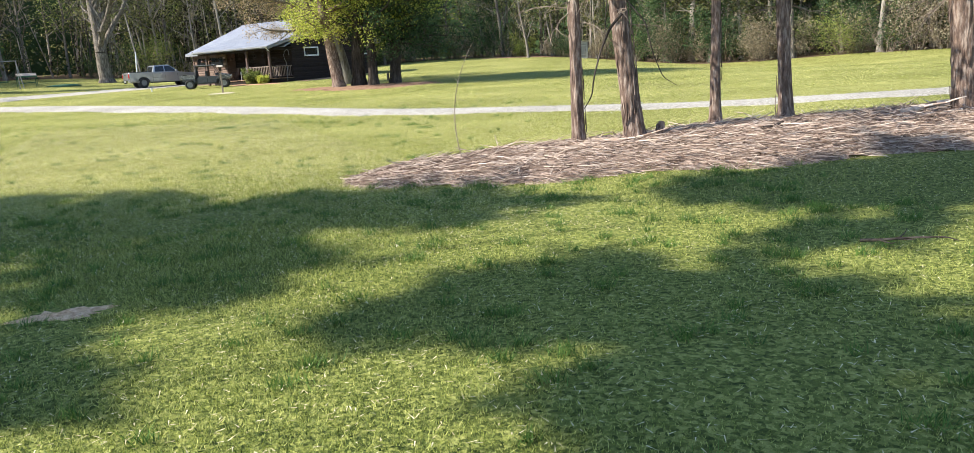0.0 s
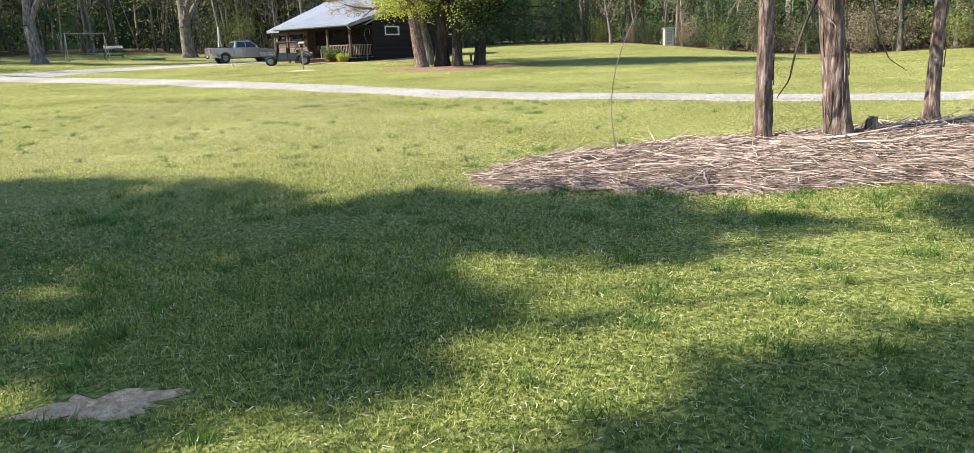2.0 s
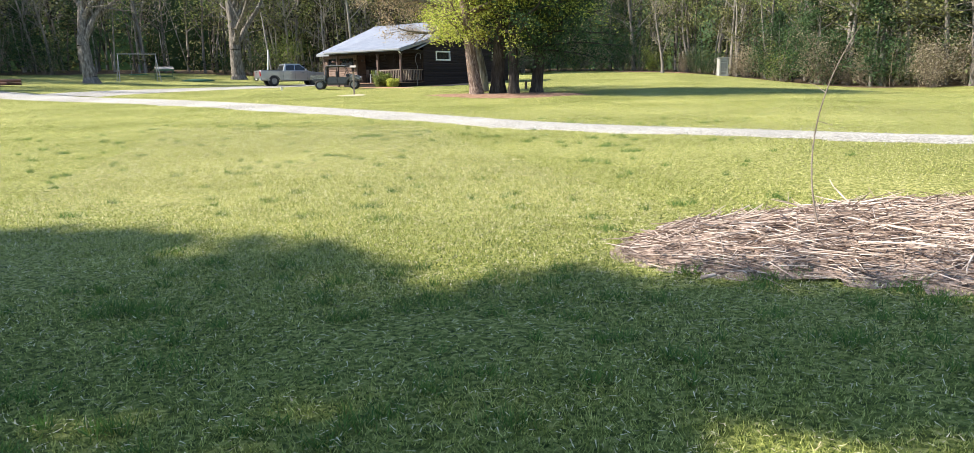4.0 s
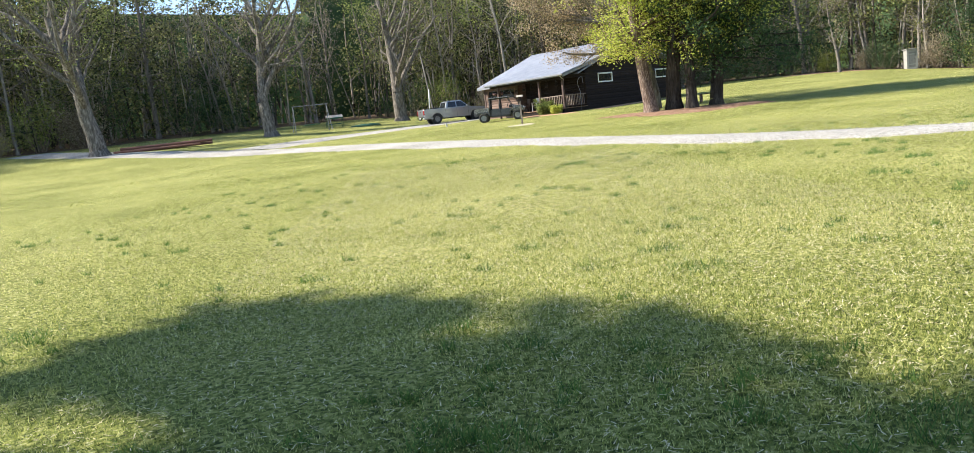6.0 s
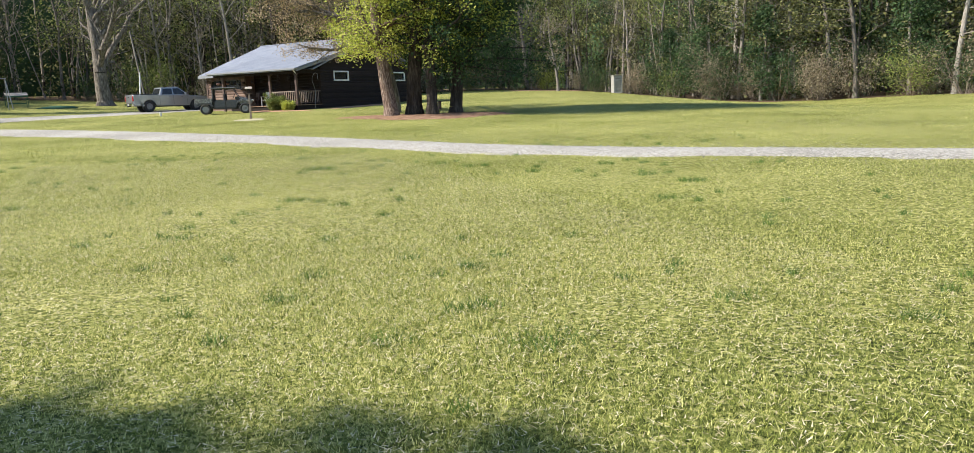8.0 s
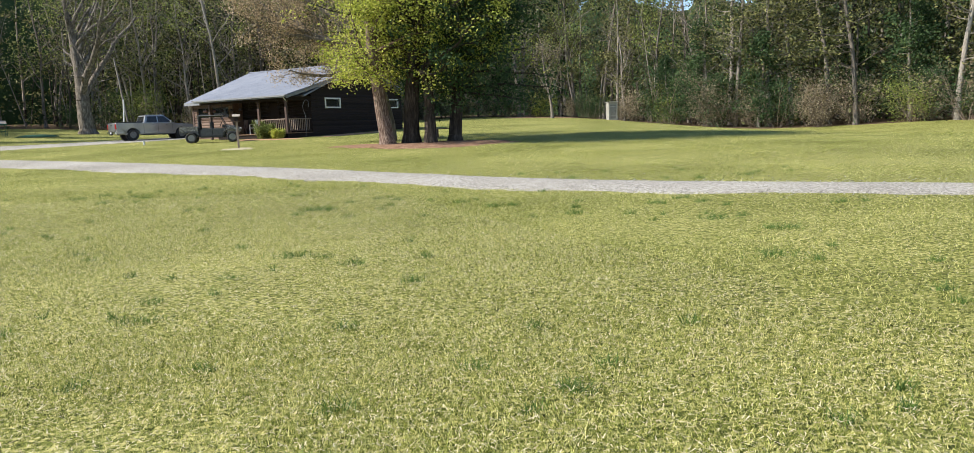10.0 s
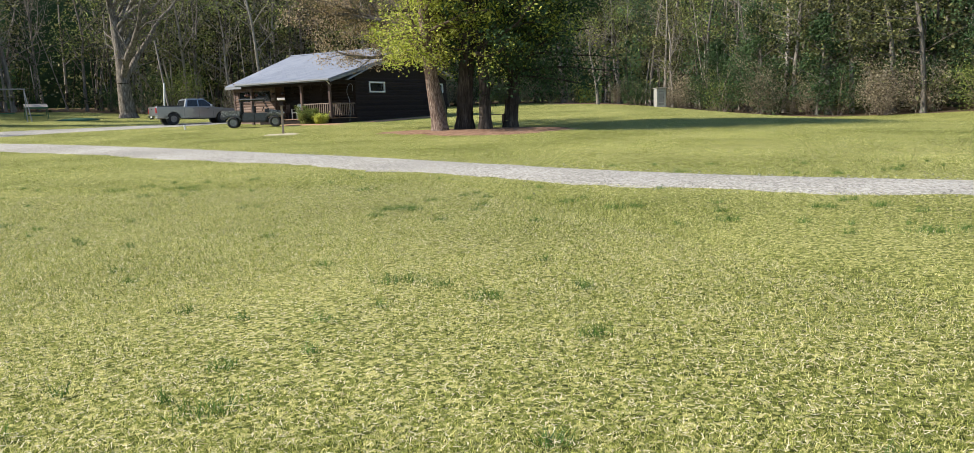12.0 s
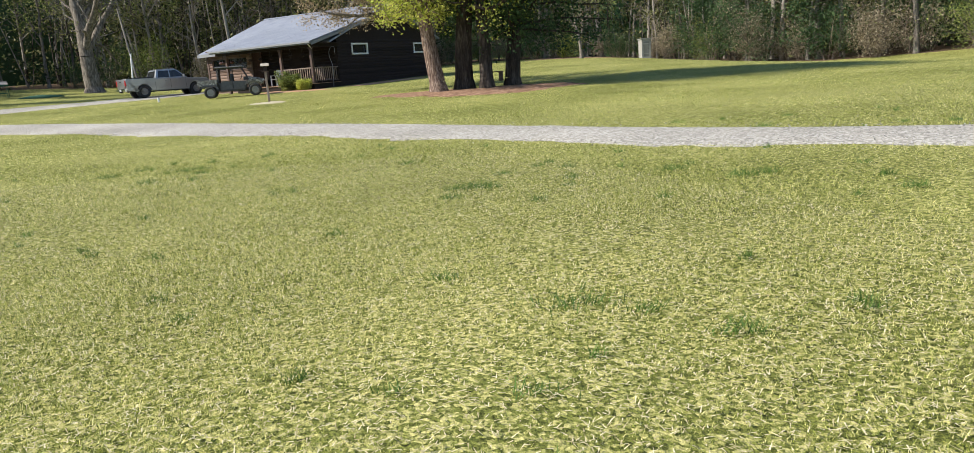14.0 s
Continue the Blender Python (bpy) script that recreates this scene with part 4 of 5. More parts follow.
def booth(m):
    b = thing("shed", m, "narrow pale grey wooden booth with a door", "outhouse")
    part("wall", box((-0.52, -0.02, 0), (-0.46, 1.0, 2.05)), M_BOOTH, b)
    part("wall", box((0.46, -0.02, 0), (0.52, 1.0, 2.05)), M_BOOTH, b)
    part("wall", box((-0.46, 0.94, 0), (0.46, 1.0, 2.05)), M_BOOTH, b)
    for x in (-0.46, 0.34):
        part("front_board", box((x, -0.02, 0), (x + 0.12, 0.03, 2.05)), M_BOOTH, b)
    part("front_board", box((-0.34, -0.02, 1.78), (0.34, 0.03, 2.05)), M_BOOTH, b)
    part("front_board", box((-0.34, -0.02, 0), (0.34, 0.03, 0.18)), M_BOOTH, b)
    d = part("door", box((-0.335, 0.0, 0.19), (0.335, 0.035, 1.77), 0.006), M_BOOTHDOOR, b, "grey board door")
    part("door_handle", box((0.24, -0.03, 0.95), (0.28, 0.0, 1.1)), M_BLACK, d)
    for z in (0.45, 1.5):
        part("brace", box((-0.32, -0.016, z), (0.32, 0.0, z + 0.1)), M_BOOTH, d)
    part("roof", slab([(-0.62, -0.15, 2.15), (0.62, -0.15, 2.15), (0.62, 1.1, 2.08), (-0.62, 1.1, 2.08)], 0.06), M_BOOTH, b)


booth(on_ground(13.15, 94.6, 0, 0.14, 0.97))


def bench(m):
    b = thing("garden_bench", m, "small dark wooden bench under the tree clump", "bench")
    for k in range(3):
        part("slat", box((-0.5, -0.2 + 0.14 * k, 0.42), (0.5, -0.08 + 0.14 * k, 0.46), 0.005), M_POST, b)
    for x in (-0.4, 0.4):
        part("leg", box((x - 0.04, -0.18, 0), (x + 0.04, 0.2, 0.42)), M_POST, b)


bench(on_ground(-5.3, 49.8, 0, 0.3))


def swing_frame(m):
    s = thing("swing_frame", m, "rusty metal swing frame with a pale green canopy seat", "swing")
    for x in (-1.6, 1.6):
        for y in (-0.7, 0.7):
            part("leg", rod((x * 1.1, y, 0), (x, 0, 2.5), 0.035), M_FASCIA, s)
    part("top_bar", rod((-1.7, 0, 2.5), (1.7, 0, 2.5), 0.04), M_FASCIA, s)
    for x in (-0.6, 0.6):
        part("chain", rod((x, 0, 0.7), (x, 0, 2.5), 0.012, sides=5), M_FASCIA, s)
    part("seat", box((-0.75, -0.25, 0.62), (0.75, 0.25, 0.7), 0.02), M_GREENTARP, s)


swing_frame(on_ground(-41.0, 67.0, 0, 0.75, 0.95))


def canopy_table(m):
    s = thing("canopy_swing", m, "small garden swing seat with a green and white canopy", "garden swing")
    bm = prism([(-0.6, 1.25), (0, 1.55), (0.6, 1.25), (0.6, 1.20), (0, 1.49), (-0.6, 1.20)], 0, -1.0, 1.0)
    part("canopy", bm, M_POLE, s, "pale canopy top")
    part("valance", box((-1.0, -0.62, 1.08), (1.0, -0.58, 1.24)), M_GREENTARP, s)
    for x in (-0.95, 0.95):
        for y in (-0.55, 0.55):
            part("pole", rod((x, y, 0), (x, y, 1.25), 0.03), M_GREENTARP, s)
    part("seat", box((-0.8, -0.3, 0.4), (0.8, 0.3, 0.5), 0.03), M_GREENTARP, s)


canopy_table(on_ground(-41.2, 71.5, 0, 0.65, 0.8))


def kayak(m):
    s = thing("canoe", m, "overturned green canoe lying on the grass", "canoe")
    bm = bmesh.new()
    n, k = 13, 9
    rows = []
    for i in range(n):
        f = 2 * i / (n - 1) - 1
        w = 0.42 * (1 - f * f) ** 0.6 + 0.01
        h = 0.34 + 0.1 * f * f
        rows.append([bm.verts.new((2.2 * f, w * math.cos(math.pi * j / (k - 1)), h * math.sin(math.pi * j / (k - 1)) * (0.25 + 0.75 * (1 - f * f)))) for j in range(k)])
    for i in range(n - 1):
        for j in range(k - 1):
            bm.faces.new((rows[i][j], rows[i + 1][j], rows[i + 1][j + 1], rows[i][j + 1]))
    part("hull", bm, M_GREENTARP, s, smooth=True)
    part("keel", rod((-1.9, 0, 0.2), (1.9, 0, 0.2), 0.02, sides=5), M_GREENTARP, s)


kayak(on_ground(-38.0, 71.5, 0, 0.5, 0.7))


def lumber_stack(m):
    rng = random.Random(4)
    s = thing("lumber_stack", m, "low stack of long red-brown logs beside the drive", "log pile")
    for row, count in ((0, 5), (1, 3)):
        for k in range(count):
            y = (k - (count - 1) / 2) * 0.26
            part("log", rod((-3.4 + rng.uniform(-0.5, 0.3), y, 0.12 + row * 0.21), (3.2 + rng.uniform(-0.8, 0.4), y + rng.uniform(-0.05, 0.05), 0.12 + row * 0.21), 0.125, 0.10, sides=9), M_RUST, s)


lumber_stack(on_ground(-45.6, 53.2, 0, 0.55))


def utility_pole(m, h, lean, r, name, mat, label):
    s = thing(name, m, label, "pole")
    part("pole", rod((0, 0, -0.3), (lean[0], lean[1], h), r, r * 0.7, sides=10), mat, s)
    part("pole_cap", rod((lean[0], lean[1], h), (lean[0] * 1.02, lean[1], h + 0.05), r * 0.8, sides=10), mat, s)


utility_pole(on_ground(-31.0, 72.5), 6.4, (-0.9, 0.3), 0.085, "leaning_pole", M_BARK_GREY, "leaning grey weathered wooden pole behind the truck")
utility_pole(on_ground(-31.4, 72.0), 3.0, (0.25, 0), 0.075, "short_pole", M_WHITE, "short pale post leaning beside the wooden pole")

# ---- near trees and the brush pile ----
PILE_A, PILE_B = Vector((-0.6, 9.75)), Vector((9.5, 11.1))


def pile_h(x, y):
    """Height of the brush mound above the lawn; below zero outside it."""
    ab = PILE_B - PILE_A
    p = Vector((x, y)) - PILE_A
    f = max(0.0, min(1.0, p.dot(ab) / ab.length_squared))
    d = (p - ab * f).length
    w = 1.0 + 0.75 * min(1, f * 3) + 0.12 * math.sin(x * 2.3) + 0.1 * math.sin(y * 3.1 + x)
    k = 1 - (d / w) ** 2
    return (0.14 + 0.16 * min(1, f * 2.2)) * (k if k < 0 else k ** 0.8)


def build_pile():
    rng = np.random.default_rng(12)
    bm = bmesh.new()
    xs, ys = np.arange(-2.2, 12.2, 0.14), np.arange(7.2, 14.0, 0.14)
    grid = {}
    for i, x in enumerate(xs):
        for j, y in enumerate(ys):
            h = pile_h(x, y)
            if h > -0.05:
                jitter = rng.uniform(-0.02, 0.03) if h > 0.02 else 0
                grid[i, j] = bm.verts.new((x, y, float(ground_z(x, y)) + max(h, -0.05) + jitter))
    for (i, j), v in grid.items():
        q = [grid.get(k) for k in ((i, j), (i + 1, j), (i + 1, j + 1), (i, j + 1))]
        if all(q):
            bm.faces.new(q)
    pile = tagged(new("brush_pile"), "long low pile of dry grey-brown sticks round tree trunks", "brush pile")
    part("mound", bm, M_MOUND, pile, "matted straw and bark")
    # sticks: the larger ones singly, the fine litter in one mesh
    meshes = []
    for k in range(8):
        segs, p, d = [], np.zeros(3), np.array([1, 0, 0.0])
        L = 0.22 + 0.055 * k
        n = 4
        for i in range(n):
            d = d + rng.normal(0, 0.16, 3) * (1, 1, 0.4)
            d /= np.linalg.norm(d)
            q = p + d * L / n
            r = 0.005 + 0.0009 * k
            segs.append((*p, *q, r * (1 - 0.6 * i / n), r * (1 - 0.6 * (i + 1) / n)))
            if i == 1 and k % 2:
                segs.append((*q, *(q + np.array([0.18, 0.12, 0.05])), r * 0.5, r * 0.2))
            p = q
        v, f = tubes(segs, 5)
        meshes.append(raw_mesh("stick", v, f, M_STICK))
    made = 0
    while made < 290:
        x, y = rng.uniform(-1.6, 9.5), rng.uniform(8.0, 13.2)
        h = pile_h(x, y)
        if h < 0.09:
            continue
        s = new("stick", meshes[made % 8])
        s.parent = pile
        s.matrix_basis = Matrix.Translation((x, y, float(ground_z(x, y)) + h + rng.uniform(0.01, 0.06))) @ Euler((rng.uniform(0, 6), rng.normal(0, 0.07), rng.normal(0.1, 1.1) + (math.pi if rng.random() < 0.5 else 0))).to_matrix().to_4x4()
        made += 1
    segs = []
    while len(segs) < 19000:
        x, y = rng.uniform(-2.0, 10.5), rng.uniform(7.8, 13.4)
        h = pile_h(x, y)
        if h < -0.012:
            continue
        a, L = rng.normal(0.1, 0.9), rng.uniform(0.08, 0.4)
        z = float(ground_z(x, y)) + max(h, 0) + rng.uniform(0.005, 0.04)
        dz = rng.normal(0, 0.12) * L
        segs.append((x, y, z, x + L * math.cos(a), y + L * math.sin(a), z + dz, 0.0055, 0.0025))
    v, f = tubes(segs, 3)
    o = raw_part("litter", v, f, M_STICK, pile, "fine dry twigs and straw")
    o["kind"] = "stuff"
    return pile


build_pile()


def near_trunk(x, y, r, lean, seed, up, label, rough=1.0):
    """A tall straight trunk with shaggy bark, dead side twigs, and a thin crown high above."""
    rng = np.random.default_rng(seed)
    root = thing("cedar_tree", Matrix.Translation((x, y, float(ground_z(x, y)) + up)), label, "tree", "cedars in the brush pile")
    n, sides, H = 60, 20, 9.0
    V = []
    ph = rng.uniform(0, 6, 5)
    for i in range(n + 1):
        z = -0.25 + (H + 0.25) * (i / n) ** 1.25
        f = max(0, z / H)
        flare = 1 + 0.55 * math.exp(-max(z, 0) / 0.12) + 0.15 * math.exp(-max(z, 0) / 0.6)
        cx = lean[0] * z + 0.03 * math.sin(z * 1.1 + ph[0]) * rough
        cy = lean[1] * z + 0.03 * math.sin(z * 0.9 + ph[1])
        for k in range(sides):
            a = 2 * math.pi * k / sides
            ridge = 1 + 0.05 * rough * math.sin(5 * a + ph[2] + z * 0.5) + 0.035 * math.sin(9 * a + ph[3] - z * 0.8) + rng.normal(0, 0.02)
            rr = r * (1 - 0.6 * f) * flare * ridge
            V.append((cx + rr * math.cos(a), cy + rr * math.sin(a), z))
    i = (np.arange(n)[:, None] * sides + np.arange(sides)[None]).ravel()
    j = (np.arange(n)[:, None] * sides + (np.arange(sides)[None] + 1) % sides).ravel()
    raw_part("trunk", V, np.stack([i, j, j + sides, i + sides], 1), M_BARK, root, smooth=True)
    # bark strips, loose at their ends
    segs = []
    for _ in range(70):
        z, a = rng.uniform(0.1, 4.0), rng.uniform(0, 6.28)
        rr = r * (1 - 0.6 * z / H) * 1.04
        L = rng.uniform(0.1, 0.35)
        ox, oy = lean[0] * z, lean[1] * z
        segs.append((ox + rr * math.cos(a), oy + rr * math.sin(a), z, ox + lean[0] * L + rr * 1.06 * math.cos(a), oy + rr * 1.06 * math.sin(a), z + L, 0.008, 0.004))
    v, f = tubes(segs, 4)
    raw_part("bark_strip", v, f, M_BARK, root)["kind"] = "stuff"
    segs, tips = [], []
    spec = dict(steps=[5, 4], kids=[6], start=[0.2], taper=[0.3, 0.4], wobble=[0.14, 0.22], rise=[-0.5, -0.5], angle=[0.7], ratio=[0.45], thin=[0.55], shape=lambda f: 1 - 0.4 * f)
    for _ in range(16):
        z, a = rng.uniform(1.6, 3.4), rng.uniform(0, 6.28)
        limb(rng, segs, tips, (lean[0] * z, lean[1] * z, z), (math.cos(a), math.sin(a), rng.uniform(-0.5, 0.2)), rng.uniform(0.4, 1.1), 0.008, 0, spec)
    v, f = tubes(segs, 4)
    raw_part("dead_twig", v, f, M_TWIG, root, "bare drooping dead twigs")["kind"] = "stuff"
    segs, tips = [], []
    for _ in range(26):
        z, a = rng.uniform(3.6, H), rng.uniform(0, 6.28)
        limb(rng, segs, tips, (lean[0] * z, lean[1] * z, z), (math.cos(a), math.sin(a), 0.15), (1.9 - 0.12 * z), 0.022, 0, spec)
    v, f = tubes(segs, 4)
    raw_part("limb", v, f, M_BARK, root)["kind"] = "stuff"
    lv = leaf_cloud(rng, np.array(tips), 7, (0.16, 0.16, 0.12), 0.11)
    raw_part("crown", lv[0], lv[1], M_LEAF_DARK, root)
    return root


near_trunk(1.36, 10.34, 0.082, (-0.02, 0.02), 21, 0.10, "slim reddish cedar trunk standing in the brush pile")
leaning = near_trunk(2.05, 10.15, 0.125, (-0.075, 0.02), 22, 0.12, "stout leaning cedar trunk with dark hanging twigs in the brush pile", 1.3)
near_trunk(3.48, 11.2, 0.072, (0.0, 0.02), 23, 0.22, "thin straight cedar trunk at the back of the brush pile")
near_trunk(4.35, 10.95, 0.092, (0.0, 0.02), 24, 0.22, "red-brown fluted cedar trunk in the brush pile", 1.6)
near_trunk(6.6, 10.35, 0.16, (-0.09, 0.0), 25, 0.15, "thick rough grey-brown trunk at the end of the brush pile", 1.2)


def drooping_limb(parent, points, r):
    pts = np.array(points, float)
    t = np.linspace(0, 1, len(pts))
    u = np.linspace(0, 1, 24)
    P = np.stack([np.interp(u, t, pts[:, k]) for k in range(3)], 1)
    P[1:-1] = (P[:-2] + 2 * P[1:-1] + P[2:]) / 4
    rr = r * (1 - 0.75 * u)
    v, f = tubes([(*P[i], *P[i + 1], rr[i], rr[i + 1]) for i in range(23)], 6)
    raw_part("drooping_limb", v, f, M_BARK_DARK_SHADED, parent, "dark dead limb drooping to the ground", smooth=True)


drooping_limb(leaning, [(-0.15, -0.1, 1.72), (-0.32, -0.16, 1.55), (-0.46, -0.2, 1.25), (-0.55, -0.22, 0.95), (-0.58, -0.2, 0.72), (-0.68, -0.15, 0.55)], 0.02)
drooping_limb(leaning, [(-0.1, -0.12, 1.9), (0.12, -0.25, 1.6), (0.2, -0.28, 1.2), (0.32, -0.3, 0.9), (0.5, -0.3, 0.78)], 0.012)
drooping_limb(leaning, [(-0.2, -0.1, 2.2), (-0.34, -0.2, 2.0), (-0.4, -0.25, 1.5), (-0.38, -0.25, 1.1)], 0.011)


def stump(x, y, r, h):
    bm = rod((0, 0, -0.1), (0.02, 0, h), r * 1.2, r, 12)
    for v in bm.verts:
        if v.co.z > 0:
            v.co.z += 0.03 * math.sin(v.co.x * 40)
    s = part("stump", bm, M_BARK)
    s.matrix_world = on_ground(x, y, max(0, pile_h(x, y)))
    tagged(s, "short grey sawn stump in the brush pile", "stump")


stump(2.40, 10.25, 0.06, 0.16)


def fallen_branch(name, x, y, turn, length, r, seed, label, up=0.02):
    rng = np.random.default_rng(seed)
    segs, tips = [], []
    spec = dict(steps=[7, 4], kids=[5], start=[0.2], taper=[0.35, 0.4], wobble=[0.16, 0.25], rise=[0, 0], angle=[0.7], ratio=[0.4], thin=[0.5], shape=lambda f: 1 - 0.5 * f)
    limb(rng, segs, tips, (0, 0, 0), (1, 0, 0.02), length, r, 0, spec)
    s = np.array(segs)
    s[:, 2] = np.abs(s[:, 2]) * 0.5 + r * 0.4
    s[:, 5] = np.abs(s[:, 5]) * 0.5 + r * 0.4
    v, f = tubes(s, 6)
    o = raw_part(name, v, f, M_STICK if "dark" not in label else M_BARK_DARK_SHADED, smooth=True)
    o.matrix_world = on_ground(x, y, max(0, pile_h(x, y)) + up, turn)
    tagged(o, label, "branch")


fallen_branch("branch", 3.6, 9.7, 0.35, 0.9, 0.035, 31, "dark crooked fallen branch on the brush pile")
fallen_branch("branch", 1.7, 10.0, -0.6, 0.9, 0.02, 32, "pale bent branch at the foot of the trunks")
fallen_branch("branch", 2.45, 4.85, -0.35, 0.5, 0.012, 33, "dark fallen twig lying in the grass", 0.03)
fallen_branch("branch", -1.25, 8.65, 0.3, 0.35, 0.014, 34, "curled pale root at the end of the brush pile", 0.01)
fallen_branch("branch", 5.6, 10.2, 0.1, 1.6, 0.05, 35, "thick pale log lying on the brush pile")


def sapling(x, y):
    """The thin arching stem with a few buds at the pile's edge."""
    rng = np.random.default_rng(5)
    segs, p = [], np.array([0, 0, 0.0])
    for i in range(16):
        f = i / 16
        d = np.array([-0.35 + 1.0 * f, 0.05, 1.0])
        q = p + d / np.linalg.norm(d) * 0.105
        segs.append((*p, *q, 0.008 * (1 - 0.6 * f), 0.008 * (1 - 0.6 * (i + 1) / 16)))
        p = q
    for i in range(5):
        a = np.array(segs[3 + 2 * i][:3])
        segs.append((*a, *(a + rng.normal(0, 0.07, 3) + (0, 0, 0.05)), 0.003, 0.0015))
    v, f = tubes(segs, 5)
    o = raw_part("sapling", v, f, M_TWIG, smooth=True)
    o.matrix_world = on_ground(x, y)
    tagged(o, "thin bare arching sapling at the edge of the brush pile", "sapling")


sapling(-0.2, 9.7)

# ---- the tree clump on the far lawn ----
LIVE = dict(HARDWOOD, steps=[8, 6, 4, 3], kids=[34, 7, 4], start=[0.27, 0.15, 0.1], rise=[0.1, 0.15, -0.3, -0.5], angle=[1.15, 0.8, 0.8], ratio=[0.34, 0.5, 0.5], thin=[0.34, 0.5, 0.5])
make_tree("oak_tree", "oak with yellow-green spring leaves in the lawn clump", on_ground(-7.75, 43.6), tree_arrays(41, 10.5, 0.36, dict(LIVE, start=[0.27, 0.15, 0.1], ratio=[0.36, 0.5, 0.5], rise=[0.1, 0.05, -0.4, -0.6]), 10, (0.26, 0.26, 0.18), 0.12, lean=(-0.07, 0), keep=0.5), M_BARK, M_LEAF_SPRING, "lawn clump")
make_tree("oak_tree", "oak with fresh leaves and shade-darkened trunk in the lawn clump", on_ground(-6.75, 44.4), tree_arrays(42, 12.5, 0.42, dict(LIVE, start=[0.27, 0.15, 0.1], shape=lambda f: 1.1 - 0.25 * f, ratio=[0.38, 0.5, 0.5]), 10, (0.26, 0.26, 0.18), 0.12, lean=(0.03, 0), keep=0.34), M_BARK_DARK_SHADED, M_LEAF_SPRING, "lawn clump")
make_tree("oak_tree", "slender oak with yellow-green leaves and shade-darkened bark in the lawn clump", on_ground(-5.85, 43.8), tree_arrays(43, 12.5, 0.3, dict(LIVE, start=[0.36, 0.15, 0.1], kids=[30, 6, 4], shape=lambda f: 1.1 - 0.2 * f, ratio=[0.4, 0.5, 0.5]), 9, (0.26, 0.26, 0.18), 0.12, keep=0.36), M_BARK_DARK_SHADED, M_LEAF_SPRING, "lawn clump")
make_tree("cedar_tree", "dense dark green cedar in the lawn clump", on_ground(-4.75, 44.9), tree_arrays(44, 12.5, 0.36, dict(CEDAR, steps=[12, 5, 3], kids=[110, 8], start=[0.2, 0.12], rise=[0.1, -0.1, -0.5], ratio=[0.30, 0.4], shape=lambda f: 1.1 - 0.4 * f), 13, (0.26, 0.26, 0.24), 0.16, lean=(0.05, 0), droop=0.5), M_BARK_DARK_SHADED, M_LEAF_DARK, "lawn clump")


def twiggy_tree():
    rng = np.random.default_rng(47)
    root = thing("hardwood_tree", on_ground(-7.9, 47.5), "brown budding tree with long limbs reaching over the cabin roof", "tree", "lawn clump")
    segs, tips = [], []
    limb(rng, segs, tips, (0, 0, 0), (0, 0, 1), 7, 0.3, 0, dict(BARE, kids=[3, 5, 4]))
    sp = dict(steps=[9, 6, 4], kids=[12, 6], start=[0.2, 0.2], taper=[0.25, 0.3, 0.4], wobble=[0.12, 0.18, 0.25], rise=[0.1, 0.2, -0.3], angle=[0.8, 0.8], ratio=[0.36, 0.45], thin=[0.45, 0.5], shape=lambda f: 1.1 - 0.4 * f)
    for d, L, z in (((-1, 0.05, 0.3), 8.8, 3.6), ((-0.95, -0.1, 0.34), 7.0, 3.9), ((-1, -0.15, 0.1), 4.8, 3.4), ((-0.9, 0.3, 0.6), 9.0, 4.2), ((-1, -0.2, 0.42), 7.5, 4.2), ((-1, 0.25, 0.25), 6.5, 3.8), ((-0.8, 0.1, 0.8), 7.5, 4.6)):
        limb(rng, segs, tips, (0, 0, z), d, L, 0.15, 0, sp)
    v, f = tubes(segs, 6)
    raw_part("trunk", v, f, M_BARK_GREY, root, smooth=True)
    t = np.array(tips)
    t = t[t[:, 2] > 3.0]
    lv = leaf_cloud(rng, t[rng.random(len(t)) < 0.85], 12, (0.22, 0.22, 0.2), 0.09, 0.7)
    raw_part("crown", lv[0], lv[1], M_CATKIN, root, "brown catkins and buds")["kind"] = "stuff"


twiggy_tree()

# ---- great bare trees along the left edge ----
GREAT = dict(steps=[7, 8, 6, 4], kids=[8, 8, 6], start=[0.38, 0.2, 0.15], taper=[0.42, 0.3, 0.3, 0.35], wobble=[0.07, 0.13, 0.2, 0.25],
             rise=[0.1, 0.3, 0.1, 0.0], angle=[0.62, 0.8, 0.85], ratio=[0.9, 0.45, 0.45], thin=[0.62, 0.45, 0.45], shape=lambda f: 1.15 - 0.35 * f)


def great_tree(x, y, r, seed, lean, label):
    make_tree("oak_tree", label, on_ground(x, y), tree_arrays(seed, 10.5, r, GREAT, 2, (0.3, 0.3, 0.3), 0.16, lean=lean, keep=0.35, sides=10, flare=1.6), M_BARK_OAK, M_LEAF_FRESH, "great trees by the drive")


great_tree(-37.6, 79.3, 0.66, 51, (-0.03, 0), "great bare oak with spreading limbs by the drive")
great_tree(-42.2, 62.2, 0.56, 56, (-0.15, 0), "great leaning bare oak beside the drive")
great_tree(-48.7, 49.7, 0.62, 53, (-0.12, 0), "great forked bare oak with ivy at the wood's edge")
make_tree("hardwood_tree", "small pale bare tree on the far lawn", on_ground(6.5, 96.2), tree_arrays(58, 8.5, 0.2, dict(BARE, start=[0.22, 0.15, 0.1]), 3, (0.25, 0.25, 0.2), 0.14, keep=0.3), M_BARK_GREY, M_LEAF_BROWN)

